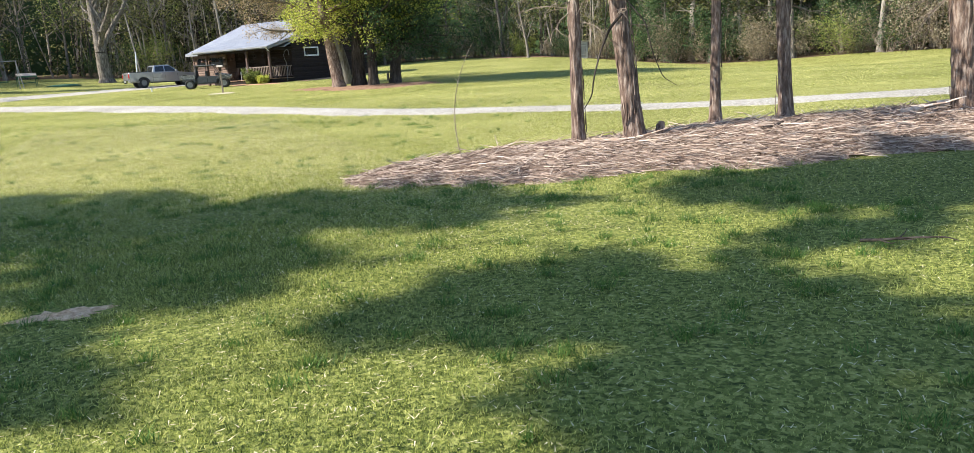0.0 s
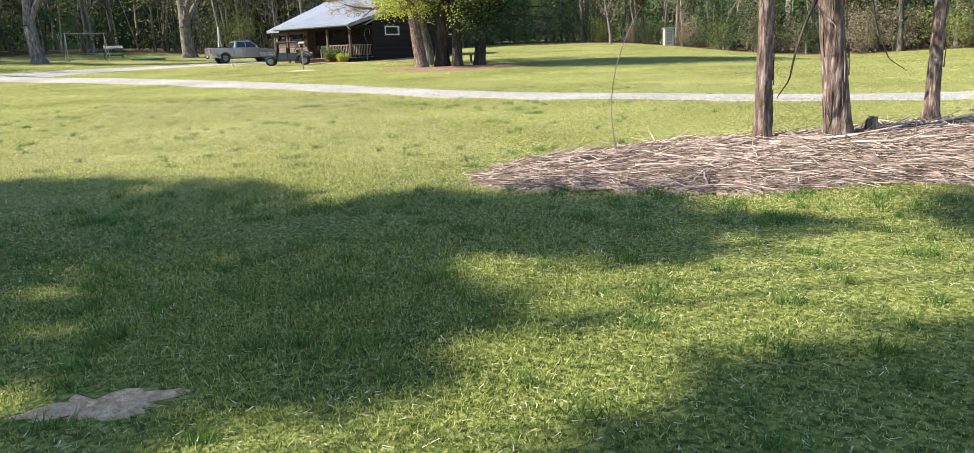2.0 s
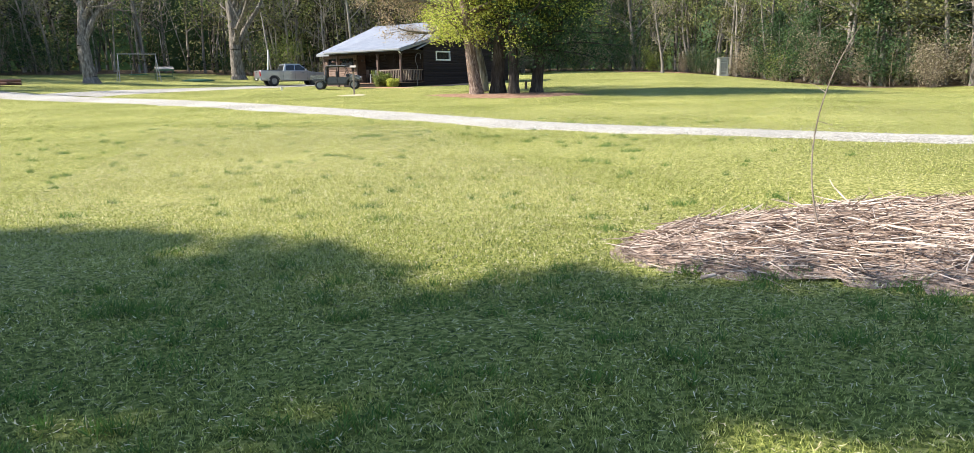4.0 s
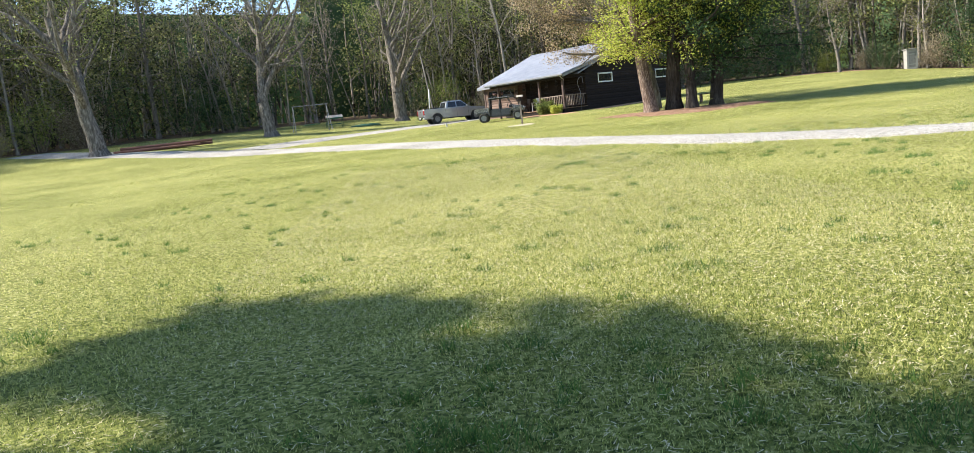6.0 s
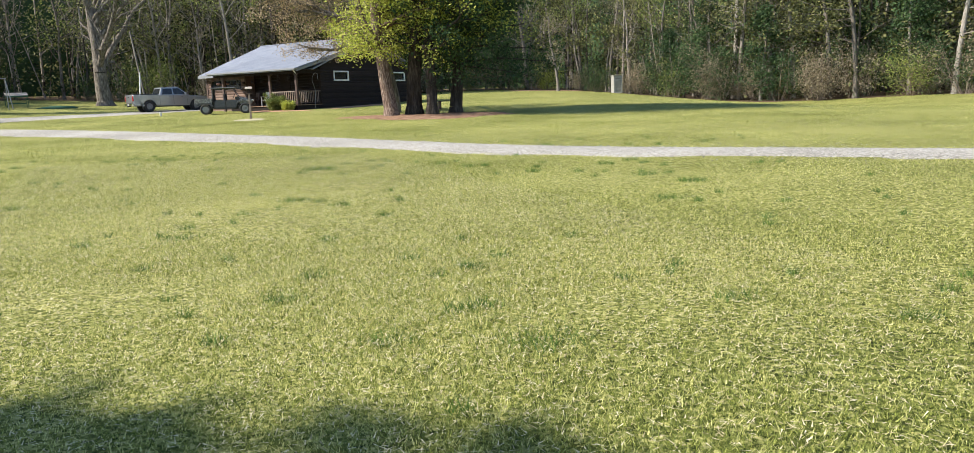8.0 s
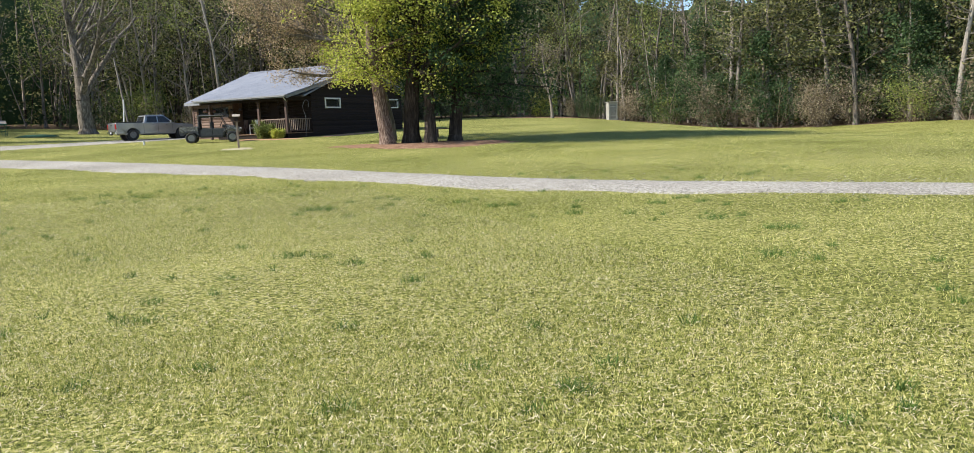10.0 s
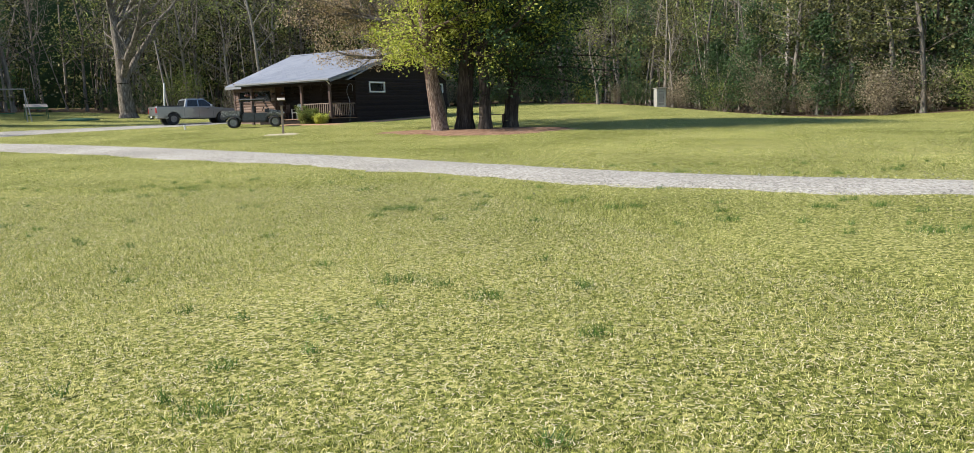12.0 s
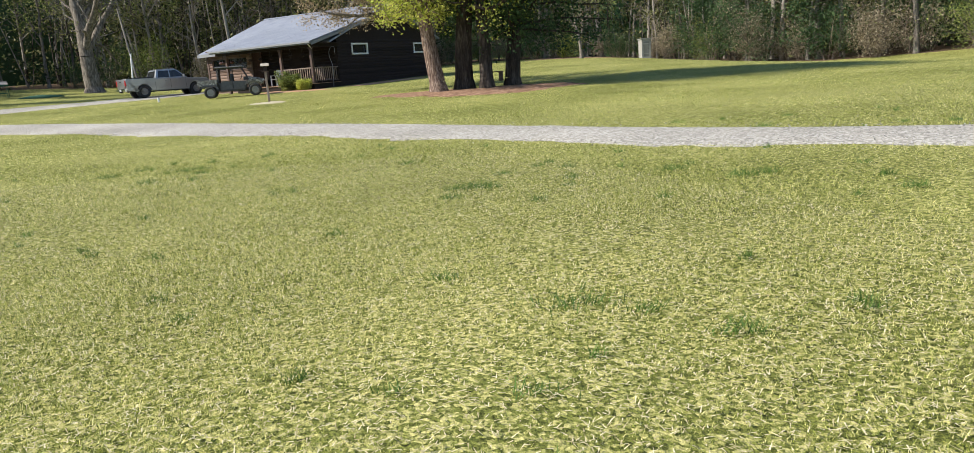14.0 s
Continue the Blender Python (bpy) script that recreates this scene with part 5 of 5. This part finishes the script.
# ---- woods ----
def edge_points(line, step, depth, seed, jitter=1.2):
    rng = np.random.default_rng(seed)
    pts = np.array(line, float)
    t = np.concatenate([[0], np.cumsum(np.linalg.norm(np.diff(pts, axis=0), axis=1))])
    n = int(t[-1] / step)
    u = (np.arange(n) + 0.5) * step
    x, y = np.interp(u, t, pts[:, 0]), np.interp(u, t, pts[:, 1])
    dx, dy = np.gradient(x), np.gradient(y)
    l = np.hypot(dx, dy)
    return [(x[i] - dy[i] / l[i] * depth + rng.normal(0, jitter), y[i] + dx[i] / l[i] * depth + rng.normal(0, jitter)) for i in range(n)]


# the wood's edge, from beside the drive round to the right-hand meadow; the trees stand behind it
EDGE = [(-100, 20), (-68, 45), (-59, 56), (-54, 70), (-50, 88), (-32, 91), (-16, 88), (-8, 112), (3, 107), (15, 98), (22, 84), (36, 72), (55, 60), (90, 45)]
KINDS = [
    ("pine_tree", "tall pine with a dark green crown at the wood's edge", M_BARK_GREY, M_LEAF_PINE, [tree_arrays(60 + k, 19 + 2 * k, 0.24, dict(PINE, kids=[32, 4]), 9, (0.5, 0.5, 0.28), 0.25, sides=5) for k in range(3)]),
    ("hardwood_tree", "tall slender hardwood with thin spring leaves at the wood's edge", M_BARK_GREY, M_LEAF_FRESH, [tree_arrays(70 + k, 16 + 2 * k, 0.2, dict(HARDWOOD, kids=[9, 6, 3]), 5, (0.5, 0.5, 0.42), 0.21, keep=0.7, sides=5) for k in range(3)]),
    ("hardwood_tree", "grey leafless tree among the woods", M_BARK_GREY, M_LEAF_BROWN, [tree_arrays(80 + k, 14 + 2 * k, 0.16, dict(BARE, kids=[11, 6, 3]), 2, (0.3, 0.3, 0.3), 0.15, keep=0.4, sides=5) for k in range(2)]),
    ("cedar_tree", "dark green cedar with boughs near the ground", M_BARK_GREY, M_LEAF_DARK, [tree_arrays(90 + k, 8 + 3 * k, 0.18, dict(CEDAR, kids=[40, 4]), 9, (0.36, 0.36, 0.26), 0.22, droop=0.2, sides=5) for k in range(2)]),
]


def bush_arrays(seed, h, per=12, size=0.13):
    rng = np.random.default_rng(seed)
    segs, tips = [], []
    spec = dict(steps=[4, 3], kids=[5], start=[0.2], taper=[0.3, 0.4], wobble=[0.16, 0.25], rise=[0.2, 0.1], angle=[0.7], ratio=[0.5], thin=[0.5], shape=lambda f: 1 - 0.4 * f)
    for _ in range(11):
        a = rng.uniform(0, 6.28)
        limb(rng, segs, tips, (0.3 * math.cos(a), 0.3 * math.sin(a), 0), (math.cos(a) * 0.5, math.sin(a) * 0.5, 1), h * rng.uniform(0.6, 1.1), 0.03, 0, spec)
    return tubes(segs, 3), leaf_cloud(rng, np.array(tips), per, (0.34, 0.34, 0.3), size)


BUSHES = [("bush", "leafy green undergrowth bush at the wood's edge", M_TWIG, M_LEAF_FRESH, bush_arrays(101, 3.6)),
          ("bush", "yellow-green undergrowth bush at the wood's edge", M_TWIG, M_LEAF_SPRING, bush_arrays(102, 2.8)),
          ("bush", "brown twiggy undergrowth bush at the wood's edge", M_TWIG, M_LEAF_BROWN, bush_arrays(103, 4.2)),
          ("bush", "dark evergreen undergrowth bush at the wood's edge", M_TWIG, M_LEAF_DARK, bush_arrays(104, 4.4))]


STEMS = (30, 34, 34, 16)


def build_woods():
    rng = np.random.default_rng(7)
    first = {}
    def put(name, label, bark, leaf, arrays, key, x, y, group, cat):
        low = 0.92 if x < -38 and cat == "tree" else 1.0
        span = (0.55, 1.45) if cat == "bush" else (0.85, 1.2)
        m = on_ground(x, y, -0.05, rng.uniform(0, 6.28), rng.uniform(*span) * low)
        if key in first:
            copy_thing(first[key], m.copy()).scale = m.to_scale()
        else:
            first[key] = make_tree(name, label, m, arrays, bark, leaf, group, cat)
    for depth, step, weights in ((1.5, 3.0, (0.26, 0.28, 0.26, 0.20)), (5.5, 3.6, (0.36, 0.34, 0.22, 0.08))):
        for x, y in edge_points(EDGE, step, depth, int(depth * 10)):
            k = int(rng.choice(4, p=(0.16, 0.22, 0.58, 0.04) if x < -15 else weights if x < 21 else (0.36, 0.12, 0.2, 0.32)))
            if -24 < x < -6 and y < 92:
                continue
            name, label, bark, leaf, variants = KINDS[k]
            v = int(rng.integers(len(variants)))
            put(name, label, bark, leaf, variants[v], (k, v), x, y, "trees of the wood's edge", "tree")
    for x, y in edge_points(EDGE, 1.9, 0.6, 91, 1.0):
        if x < -15 and rng.random() < 0.6:
            continue
        k = int(rng.choice(4, p=(0.1, 0.04, 0.2, 0.66) if x < -15 else (0.2, 0.08, 0.42, 0.3) if x < 21 else (0.12, 0.06, 0.32, 0.5)))
        name, label, bark, leaf, arrays = BUSHES[k]
        put(name, label, bark, leaf, arrays, ("b", k), x, y, "undergrowth", "bush")
    # the deep woods behind, as one mass for trunks and one for foliage
    tv, tf, lv, lf = [], [], [], []
    nt = nl = 0
    for depth, step in ((10, 4.4), (15, 5), (21, 6), (29, 7), (38, 8)):
        for x, y in edge_points(EDGE, step, depth, 200 + depth, 1.8):
            k = int(rng.choice(4, p=(0.4, 0.3, 0.22, 0.08)))
            (a, f), leaf = KINDS[k][4][int(rng.integers(len(KINDS[k][4])))]
            s, w = rng.uniform(0.9, 1.25) * (0.85 if x < -38 else 1.0), rng.uniform(0, 6.28)
            R = np.array([[math.cos(w), -math.sin(w), 0], [math.sin(w), math.cos(w), 0], [0, 0, 1]]) * s
            off = np.array([x, y, float(ground_z(x, y)) - 0.05])
            # only the stem and its chief limbs
            n = 5 * 2 * STEMS[k]
            a, f = a[:n], f[(f < n).all(1)]
            tv.append(a @ R.T + off)
            tf.append(f + nt)
            nt += len(a)
            sel = np.arange(0, len(leaf[1]), 3)
            q = leaf[0].reshape(-1, 4, 3)[sel]
            mid = q.mean(1, keepdims=True)
            q = (mid + (q - mid) * 1.8).reshape(-1, 3)
            lv.append(q @ R.T + off)
            lf.append(np.arange(len(q)).reshape(-1, 4) + nl)
            nl += len(q)
    # slim bare stems crowding the wood beside the drive
    segs = []
    for depth, step in ((3, 1.5), (7, 1.3), (12, 1.2), (18, 1.2)):
        for x, y in edge_points(EDGE, step, depth, 600 + depth, 1.4):
            if x > 30 or (x > -12 and rng.random() < 0.6):
                continue
            p, r, h = np.array([x, y, float(ground_z(x, y)) - 0.1]), rng.uniform(0.05, 0.15), rng.uniform(7, 14)
            d = np.array([rng.normal(0, 0.07), rng.normal(0, 0.07), 1.0])
            for i in range(4):
                d = d + (rng.normal(0, 0.05), rng.normal(0, 0.05), 0)
                q = p + d * h / 4
                segs.append((*p, *q, r * (1 - 0.2 * i), r * (0.8 - 0.2 * i)))
                if i:
                    a = rng.uniform(0, 6.28)
                    e = q + np.array([math.cos(a), math.sin(a), rng.uniform(0.2, 1.2)]) * h * 0.16
                    segs.append((*q, *e, r * 0.4, r * 0.12))
                p = q
    a, f = tubes(segs, 5)
    tv.append(a)
    tf.append(f + nt)
    nt += len(a)
    # low foliage between the trunks
    cs, bright = [], []
    for depth, step, top in ((4, 1.1, 8.0), (8, 0.9, 13.0), (13, 0.9, 16.0), (18, 0.9, 19.0), (25, 1.0, 22.0), (33, 1.2, 25.0)):
        for x, y in edge_points(EDGE, step, depth, 300 + int(depth), 1.6):
            if x < -90 or x > 60:
                continue
            z0 = float(ground_z(x, y))
            for _ in range(3):
                c = np.array([x + rng.normal(0, 1), y + rng.normal(0, 1), z0 + 0.5 + top * rng.random() ** 1.15])
                spread = rng.uniform(0.6, 1.3)
                for _ in range(5):
                    (bright if rng.random() < (0.03 if c[2] < 5 else 0.16) + 0.3 * (spread > 1.2) else cs).append(c + rng.normal(0, 1, 3) * (spread, spread, spread * 0.45))
    q, f = leaf_cloud(rng, np.array(cs), 9, (0.45, 0.45, 0.26), 0.40)
    lv.append(q)
    lf.append(f + nl)
    q, f = leaf_cloud(rng, np.array(bright), 9, (0.45, 0.45, 0.26), 0.30)
    tagged(raw_part("spring_foliage", q, f, M_LEAF_FRESH), "scattered fresh green spring leaves among the woods", "foliage", kind="stuff")
    woods = tagged(raw_part("far_woods", np.concatenate(tv), np.concatenate(tf), M_BARK_WOOD), "deep woods of crowded tall trunks and limbs", "woods", kind="stuff")
    leaves = tagged(raw_part("far_foliage", np.concatenate(lv), np.concatenate(lf), M_LEAF_PINE), "mixed evergreen foliage of the deep woods", "foliage", kind="stuff")


build_woods()


def forest_floor():
    rows = [edge_points(EDGE, 2.0, d, 500, 0.0) for d in (-1.0, 2, 6, 12, 20, 32, 54)]
    rng = np.random.default_rng(3)
    V = []
    for k, r in enumerate(rows):
        for x, y in r:
            x, y = x + (rng.normal(0, 0.6) if k == 0 else 0), y + (rng.normal(0, 0.6) if k == 0 else 0)
            V.append((x, y, float(ground_z(x, y)) + (-0.01 if k == 0 else 0.04)))
    n = len(rows[0])
    i = (np.arange(len(rows) - 1)[:, None] * n + np.arange(n - 1)[None]).ravel()
    o = raw_part("forest_floor", V, np.stack([i, i + 1, i + n + 1, i + n], 1), M_FOREST_FLOOR, smooth=True)
    tagged(o, "brown leaf litter on the floor of the woods", "leaf litter", kind="structure")


forest_floor()


def far_backdrop():
    """An added upright sheet of dark foliage that closes the sky gaps behind the woods."""
    pts = edge_points(EDGE, 1.6, 52, 400, 0.6)
    V, rng = [], np.random.default_rng(9)
    n = 7
    for i, (x, y) in enumerate(pts):
        h = 24.0 + 3.0 * math.sin(i * 0.35) + 2.0 * math.sin(i * 1.1) + rng.uniform(-3.0, 3.0) + (2.5 if x < -55 else 0.0)
        for k in range(n):
            V.append((x + rng.normal(0, 0.5), y + rng.normal(0, 0.5), -1.0 + h * k / (n - 1)))
    i = (np.arange(len(pts) - 1)[:, None] * n + np.arange(n - 1)[None]).ravel()
    o = raw_part("backdrop", V, np.stack([i, i + 1, i + n + 1, i + n], 1), M_LEAF_DARK)
    tagged(o, "added dark foliage backdrop beyond the trees", "woods", kind="structure")


far_backdrop()

# ---- shrubs by the porch ----
make_tree("bush", "rounded green shrub before the porch", on_ground(-16.6, 57.9, 0, 0, 0.29), bush_arrays(111, 3.6, 30, 0.3), M_TWIG, M_LEAF_FRESH, "porch shrubs", "bush")
make_tree("bush", "small yellow flowering shrub before the porch railing", on_ground(-15.75, 57.2, 0, 0, 0.25), bush_arrays(112, 1.9, 30, 0.3), M_TWIG, M_LEAF_SPRING, "porch shrubs", "bush")

# ---- unseen trees behind the walker, added for the shade on the near lawn ----
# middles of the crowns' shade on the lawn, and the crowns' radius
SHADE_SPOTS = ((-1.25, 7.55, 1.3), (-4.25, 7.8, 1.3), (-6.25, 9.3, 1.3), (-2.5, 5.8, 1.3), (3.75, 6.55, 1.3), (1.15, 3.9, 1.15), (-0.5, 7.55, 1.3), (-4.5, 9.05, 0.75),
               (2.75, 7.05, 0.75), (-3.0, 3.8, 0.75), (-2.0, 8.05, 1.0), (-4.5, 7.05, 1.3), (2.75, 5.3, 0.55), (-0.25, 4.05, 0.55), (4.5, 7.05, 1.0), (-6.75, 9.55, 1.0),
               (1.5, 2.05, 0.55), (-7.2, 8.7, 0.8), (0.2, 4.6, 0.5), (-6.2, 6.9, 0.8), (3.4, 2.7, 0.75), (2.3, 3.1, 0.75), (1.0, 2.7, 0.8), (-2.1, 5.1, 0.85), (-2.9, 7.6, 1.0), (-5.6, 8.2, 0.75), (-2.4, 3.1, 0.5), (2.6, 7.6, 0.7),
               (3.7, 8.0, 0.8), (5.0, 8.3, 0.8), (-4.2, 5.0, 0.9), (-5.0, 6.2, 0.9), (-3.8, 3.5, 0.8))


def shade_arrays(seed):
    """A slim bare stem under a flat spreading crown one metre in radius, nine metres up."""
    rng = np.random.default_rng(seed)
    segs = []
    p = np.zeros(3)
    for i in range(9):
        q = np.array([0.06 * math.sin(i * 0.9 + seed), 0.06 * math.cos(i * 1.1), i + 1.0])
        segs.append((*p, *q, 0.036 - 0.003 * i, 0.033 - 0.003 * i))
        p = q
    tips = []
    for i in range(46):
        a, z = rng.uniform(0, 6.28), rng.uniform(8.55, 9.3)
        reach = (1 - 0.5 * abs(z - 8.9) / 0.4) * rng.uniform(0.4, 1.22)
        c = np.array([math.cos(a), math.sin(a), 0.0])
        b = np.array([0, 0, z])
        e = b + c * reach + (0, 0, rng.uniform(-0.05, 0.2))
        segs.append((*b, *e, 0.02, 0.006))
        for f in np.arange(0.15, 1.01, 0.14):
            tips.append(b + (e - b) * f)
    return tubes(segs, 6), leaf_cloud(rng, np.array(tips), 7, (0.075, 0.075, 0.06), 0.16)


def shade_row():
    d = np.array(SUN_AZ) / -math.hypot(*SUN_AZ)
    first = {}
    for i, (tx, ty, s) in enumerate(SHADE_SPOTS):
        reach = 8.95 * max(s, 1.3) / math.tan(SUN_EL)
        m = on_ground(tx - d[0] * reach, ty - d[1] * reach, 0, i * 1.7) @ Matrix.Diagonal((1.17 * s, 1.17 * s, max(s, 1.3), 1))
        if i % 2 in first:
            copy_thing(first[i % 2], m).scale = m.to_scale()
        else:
            first[i % 2] = make_tree("pine_tree", "unseen slim pine added to cast dappled shade on the lawn", m, shade_arrays(120 + i), M_BARK_GREY, M_LEAF_PINE, "shade trees")


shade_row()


# ---- grass ----
def blades(rng, x, y, h, w):
    n = len(x)
    z = ground_z(x, y)
    a = rng.uniform(0, 2 * np.pi, n)
    lean = rng.normal(0, 0.55, (n, 2)) * h[:, None]
    p = np.stack([x, y, z - 0.008], 1)
    side = np.stack([np.cos(a), np.sin(a), np.zeros(n)], 1) * w[:, None] * 0.5
    tip = p + np.stack([lean[:, 0], lean[:, 1], h], 1)
    v = np.stack([p - side, p + side, tip], 1).reshape(-1, 3)
    return v


def off_limits(x, y):
    """True where no lawn grows: road, brush pile and bare soil."""
    road = np.full(len(x), 1e9)
    pts = np.array(ROAD)
    for a, b in zip(pts[:-1], pts[1:]):
        ab = b - a
        f = np.clip(((x - a[0]) * ab[0] + (y - a[1]) * ab[1]) / (ab @ ab), 0, 1)
        road = np.minimum(road, np.hypot(x - a[0] - ab[0] * f, y - a[1] - ab[1] * f))
    bad = road < 0.93 + 0.25 * (x < -8) + 0.5 * (x < -20)
    A, B = np.array(PILE_A), np.array(PILE_B)
    ab = B - A
    f = np.clip(((x - A[0]) * ab[0] + (y - A[1]) * ab[1]) / (ab @ ab), 0, 1)
    d = np.hypot(x - A[0] - ab[0] * f, y - A[1] - ab[1] * f)
    bad |= d < 0.8 + 0.75 * np.minimum(1, f * 3)
    bad |= ((x + 2.62) / 0.3) ** 2 + ((y - 4.5) / 0.13) ** 2 < 0.9 + 0.5 * np.sin(x * 31) * np.sin(y * 43 + x * 17)
    return bad


def build_grass():
    rng = np.random.default_rng(77)
    out = []
    def field(n, xs, ys, h, w, near=None):
        x, y = rng.uniform(*xs, n) + rng.normal(0, 2.0, n), rng.uniform(*ys, n)
        y = y + np.where(y > ys[1] - 8, rng.normal(0, 3, n), 0)
        if near is not None:
            x = x + near * y
        k = ~off_limits(x, y)
        x, y = x[k], y[k]
        lush = 0.8 + 0.35 * np.sin(x * 0.9 + 1.3 * np.sin(y * 0.5)) * np.cos(y * 0.7 + x * 0.3)
        out.append(blades(rng, x, y, h * lush * rng.uniform(0.45, 1.1, len(x)), w * rng.uniform(0.7, 1.3, len(x))))
    field(620000, (-3.0, 3.0), (1.5, 22), 0.036, 0.005, -0.42)
    field(280000, (-20, 7), (1.5, 34), 0.036, 0.008)
    field(150000, (-40, 24), (22, 62), 0.03, 0.03)
    v = np.concatenate(out)
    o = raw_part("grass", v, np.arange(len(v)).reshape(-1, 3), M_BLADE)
    tagged(o, "short mown lawn grass, green mixed with dry straw", "grass", kind="stuff")
    out.clear()
    n = 240000
    x, y = rng.uniform(-3.6, 3.6, n), rng.uniform(1.5, 24, n)
    x = x - 0.42 * y
    x[: n // 2], y[: n // 2] = rng.uniform(-15, 8, n // 2), rng.uniform(1.5, 30, n // 2)
    k = ~off_limits(x, y) & (rng.random(n) < 0.15 + 0.85 * np.clip((y - 5) / 8, 0, 1))
    x, y = x[k], y[k]
    a, ln = rng.uniform(0, 6.28, len(x)), rng.uniform(0.015, 0.05, len(x))
    p = np.stack([x, y, ground_z(x, y) + rng.uniform(0.012, 0.035, len(x))], 1)
    dd = np.stack([np.cos(a) * ln, np.sin(a) * ln, rng.normal(0, 0.008, len(x))], 1)
    sd = np.stack([-np.sin(a), np.cos(a), np.zeros(len(x))], 1) * 0.003
    v = np.stack([p - sd, p + sd, p + dd], 1).reshape(-1, 3)
    o = raw_part("dry_grass", v, np.arange(len(v)).reshape(-1, 3), M_STRAW)
    tagged(o, "dry straw-coloured grass clippings in the lawn", "grass", kind="stuff")
    # lusher tufts
    out.clear()
    spots = [(-3.88, 10.7, 0.22)] + [(rng.uniform(-13, 4) - 0.2 * k / 10, rng.uniform(2.5, 26), rng.uniform(0.04, 0.06 + 0.2 * rng.random() ** 2)) for k in range(300)]
    spots += [(rng.uniform(-5.5, 3.6), rng.uniform(1.8, 9.0), rng.uniform(0.03, 0.1)) for k in range(420)]
    for cx, cy, r in spots:
        n = int(150 * r / 0.2)
        x, y = rng.normal(cx, r * 0.6, n), rng.normal(cy, r * 0.4, n)
        k = ~off_limits(x, y)
        out.append(blades(rng, x[k], y[k], 0.07 * rng.uniform(0.5, 1.3, k.sum()), 0.006 * rng.uniform(0.7, 1.3, k.sum())))
    v = np.concatenate(out)
    o = raw_part("grass_tufts", v, np.arange(len(v)).reshape(-1, 3), M_CLUMP)
    tagged(o, "darker lush grass tufts in the lawn", "grass", kind="stuff")


build_grass()


def gravel_stones():
    """Loose stones on the nearer stretch of the drive."""
    rng = np.random.default_rng(88)
    pts = np.array(ROAD)
    n = 9000
    k = rng.integers(2, 11, n)
    f = rng.random((n, 1))
    c = pts[k] + (pts[k + 1] - pts[k]) * f
    d = pts[k + 1] - pts[k]
    d /= np.linalg.norm(d, axis=1, keepdims=True)
    side = rng.normal(0, 0.6, n)
    x, y = c[:, 0] - d[:, 1] * side, c[:, 1] + d[:, 0] * side
    r = rng.uniform(0.006, 0.015, n)
    p = np.stack([x, y, ground_z(x, y) + 0.022], 1)
    octa = np.array([(1, 0, 0), (0, 1, 0), (-1, 0, 0), (0, -1, 0), (0, 0, 0.7), (0, 0, -0.7)])
    jit = octa[None] * rng.uniform(0.6, 1.3, (n, 6, 1)) * r[:, None, None]
    v = (p[:, None] + jit).reshape(-1, 3)
    t = np.array([(0, 1, 4), (1, 2, 4), (2, 3, 4), (3, 0, 4), (1, 0, 5), (2, 1, 5), (3, 2, 5), (0, 3, 5)])
    o = raw_part("gravel", v, (t[None] + np.arange(n)[:, None, None] * 6).reshape(-1, 3), M_STONE)
    tagged(o, "loose pale stones on the gravel drive", "gravel", kind="stuff")


gravel_stones()
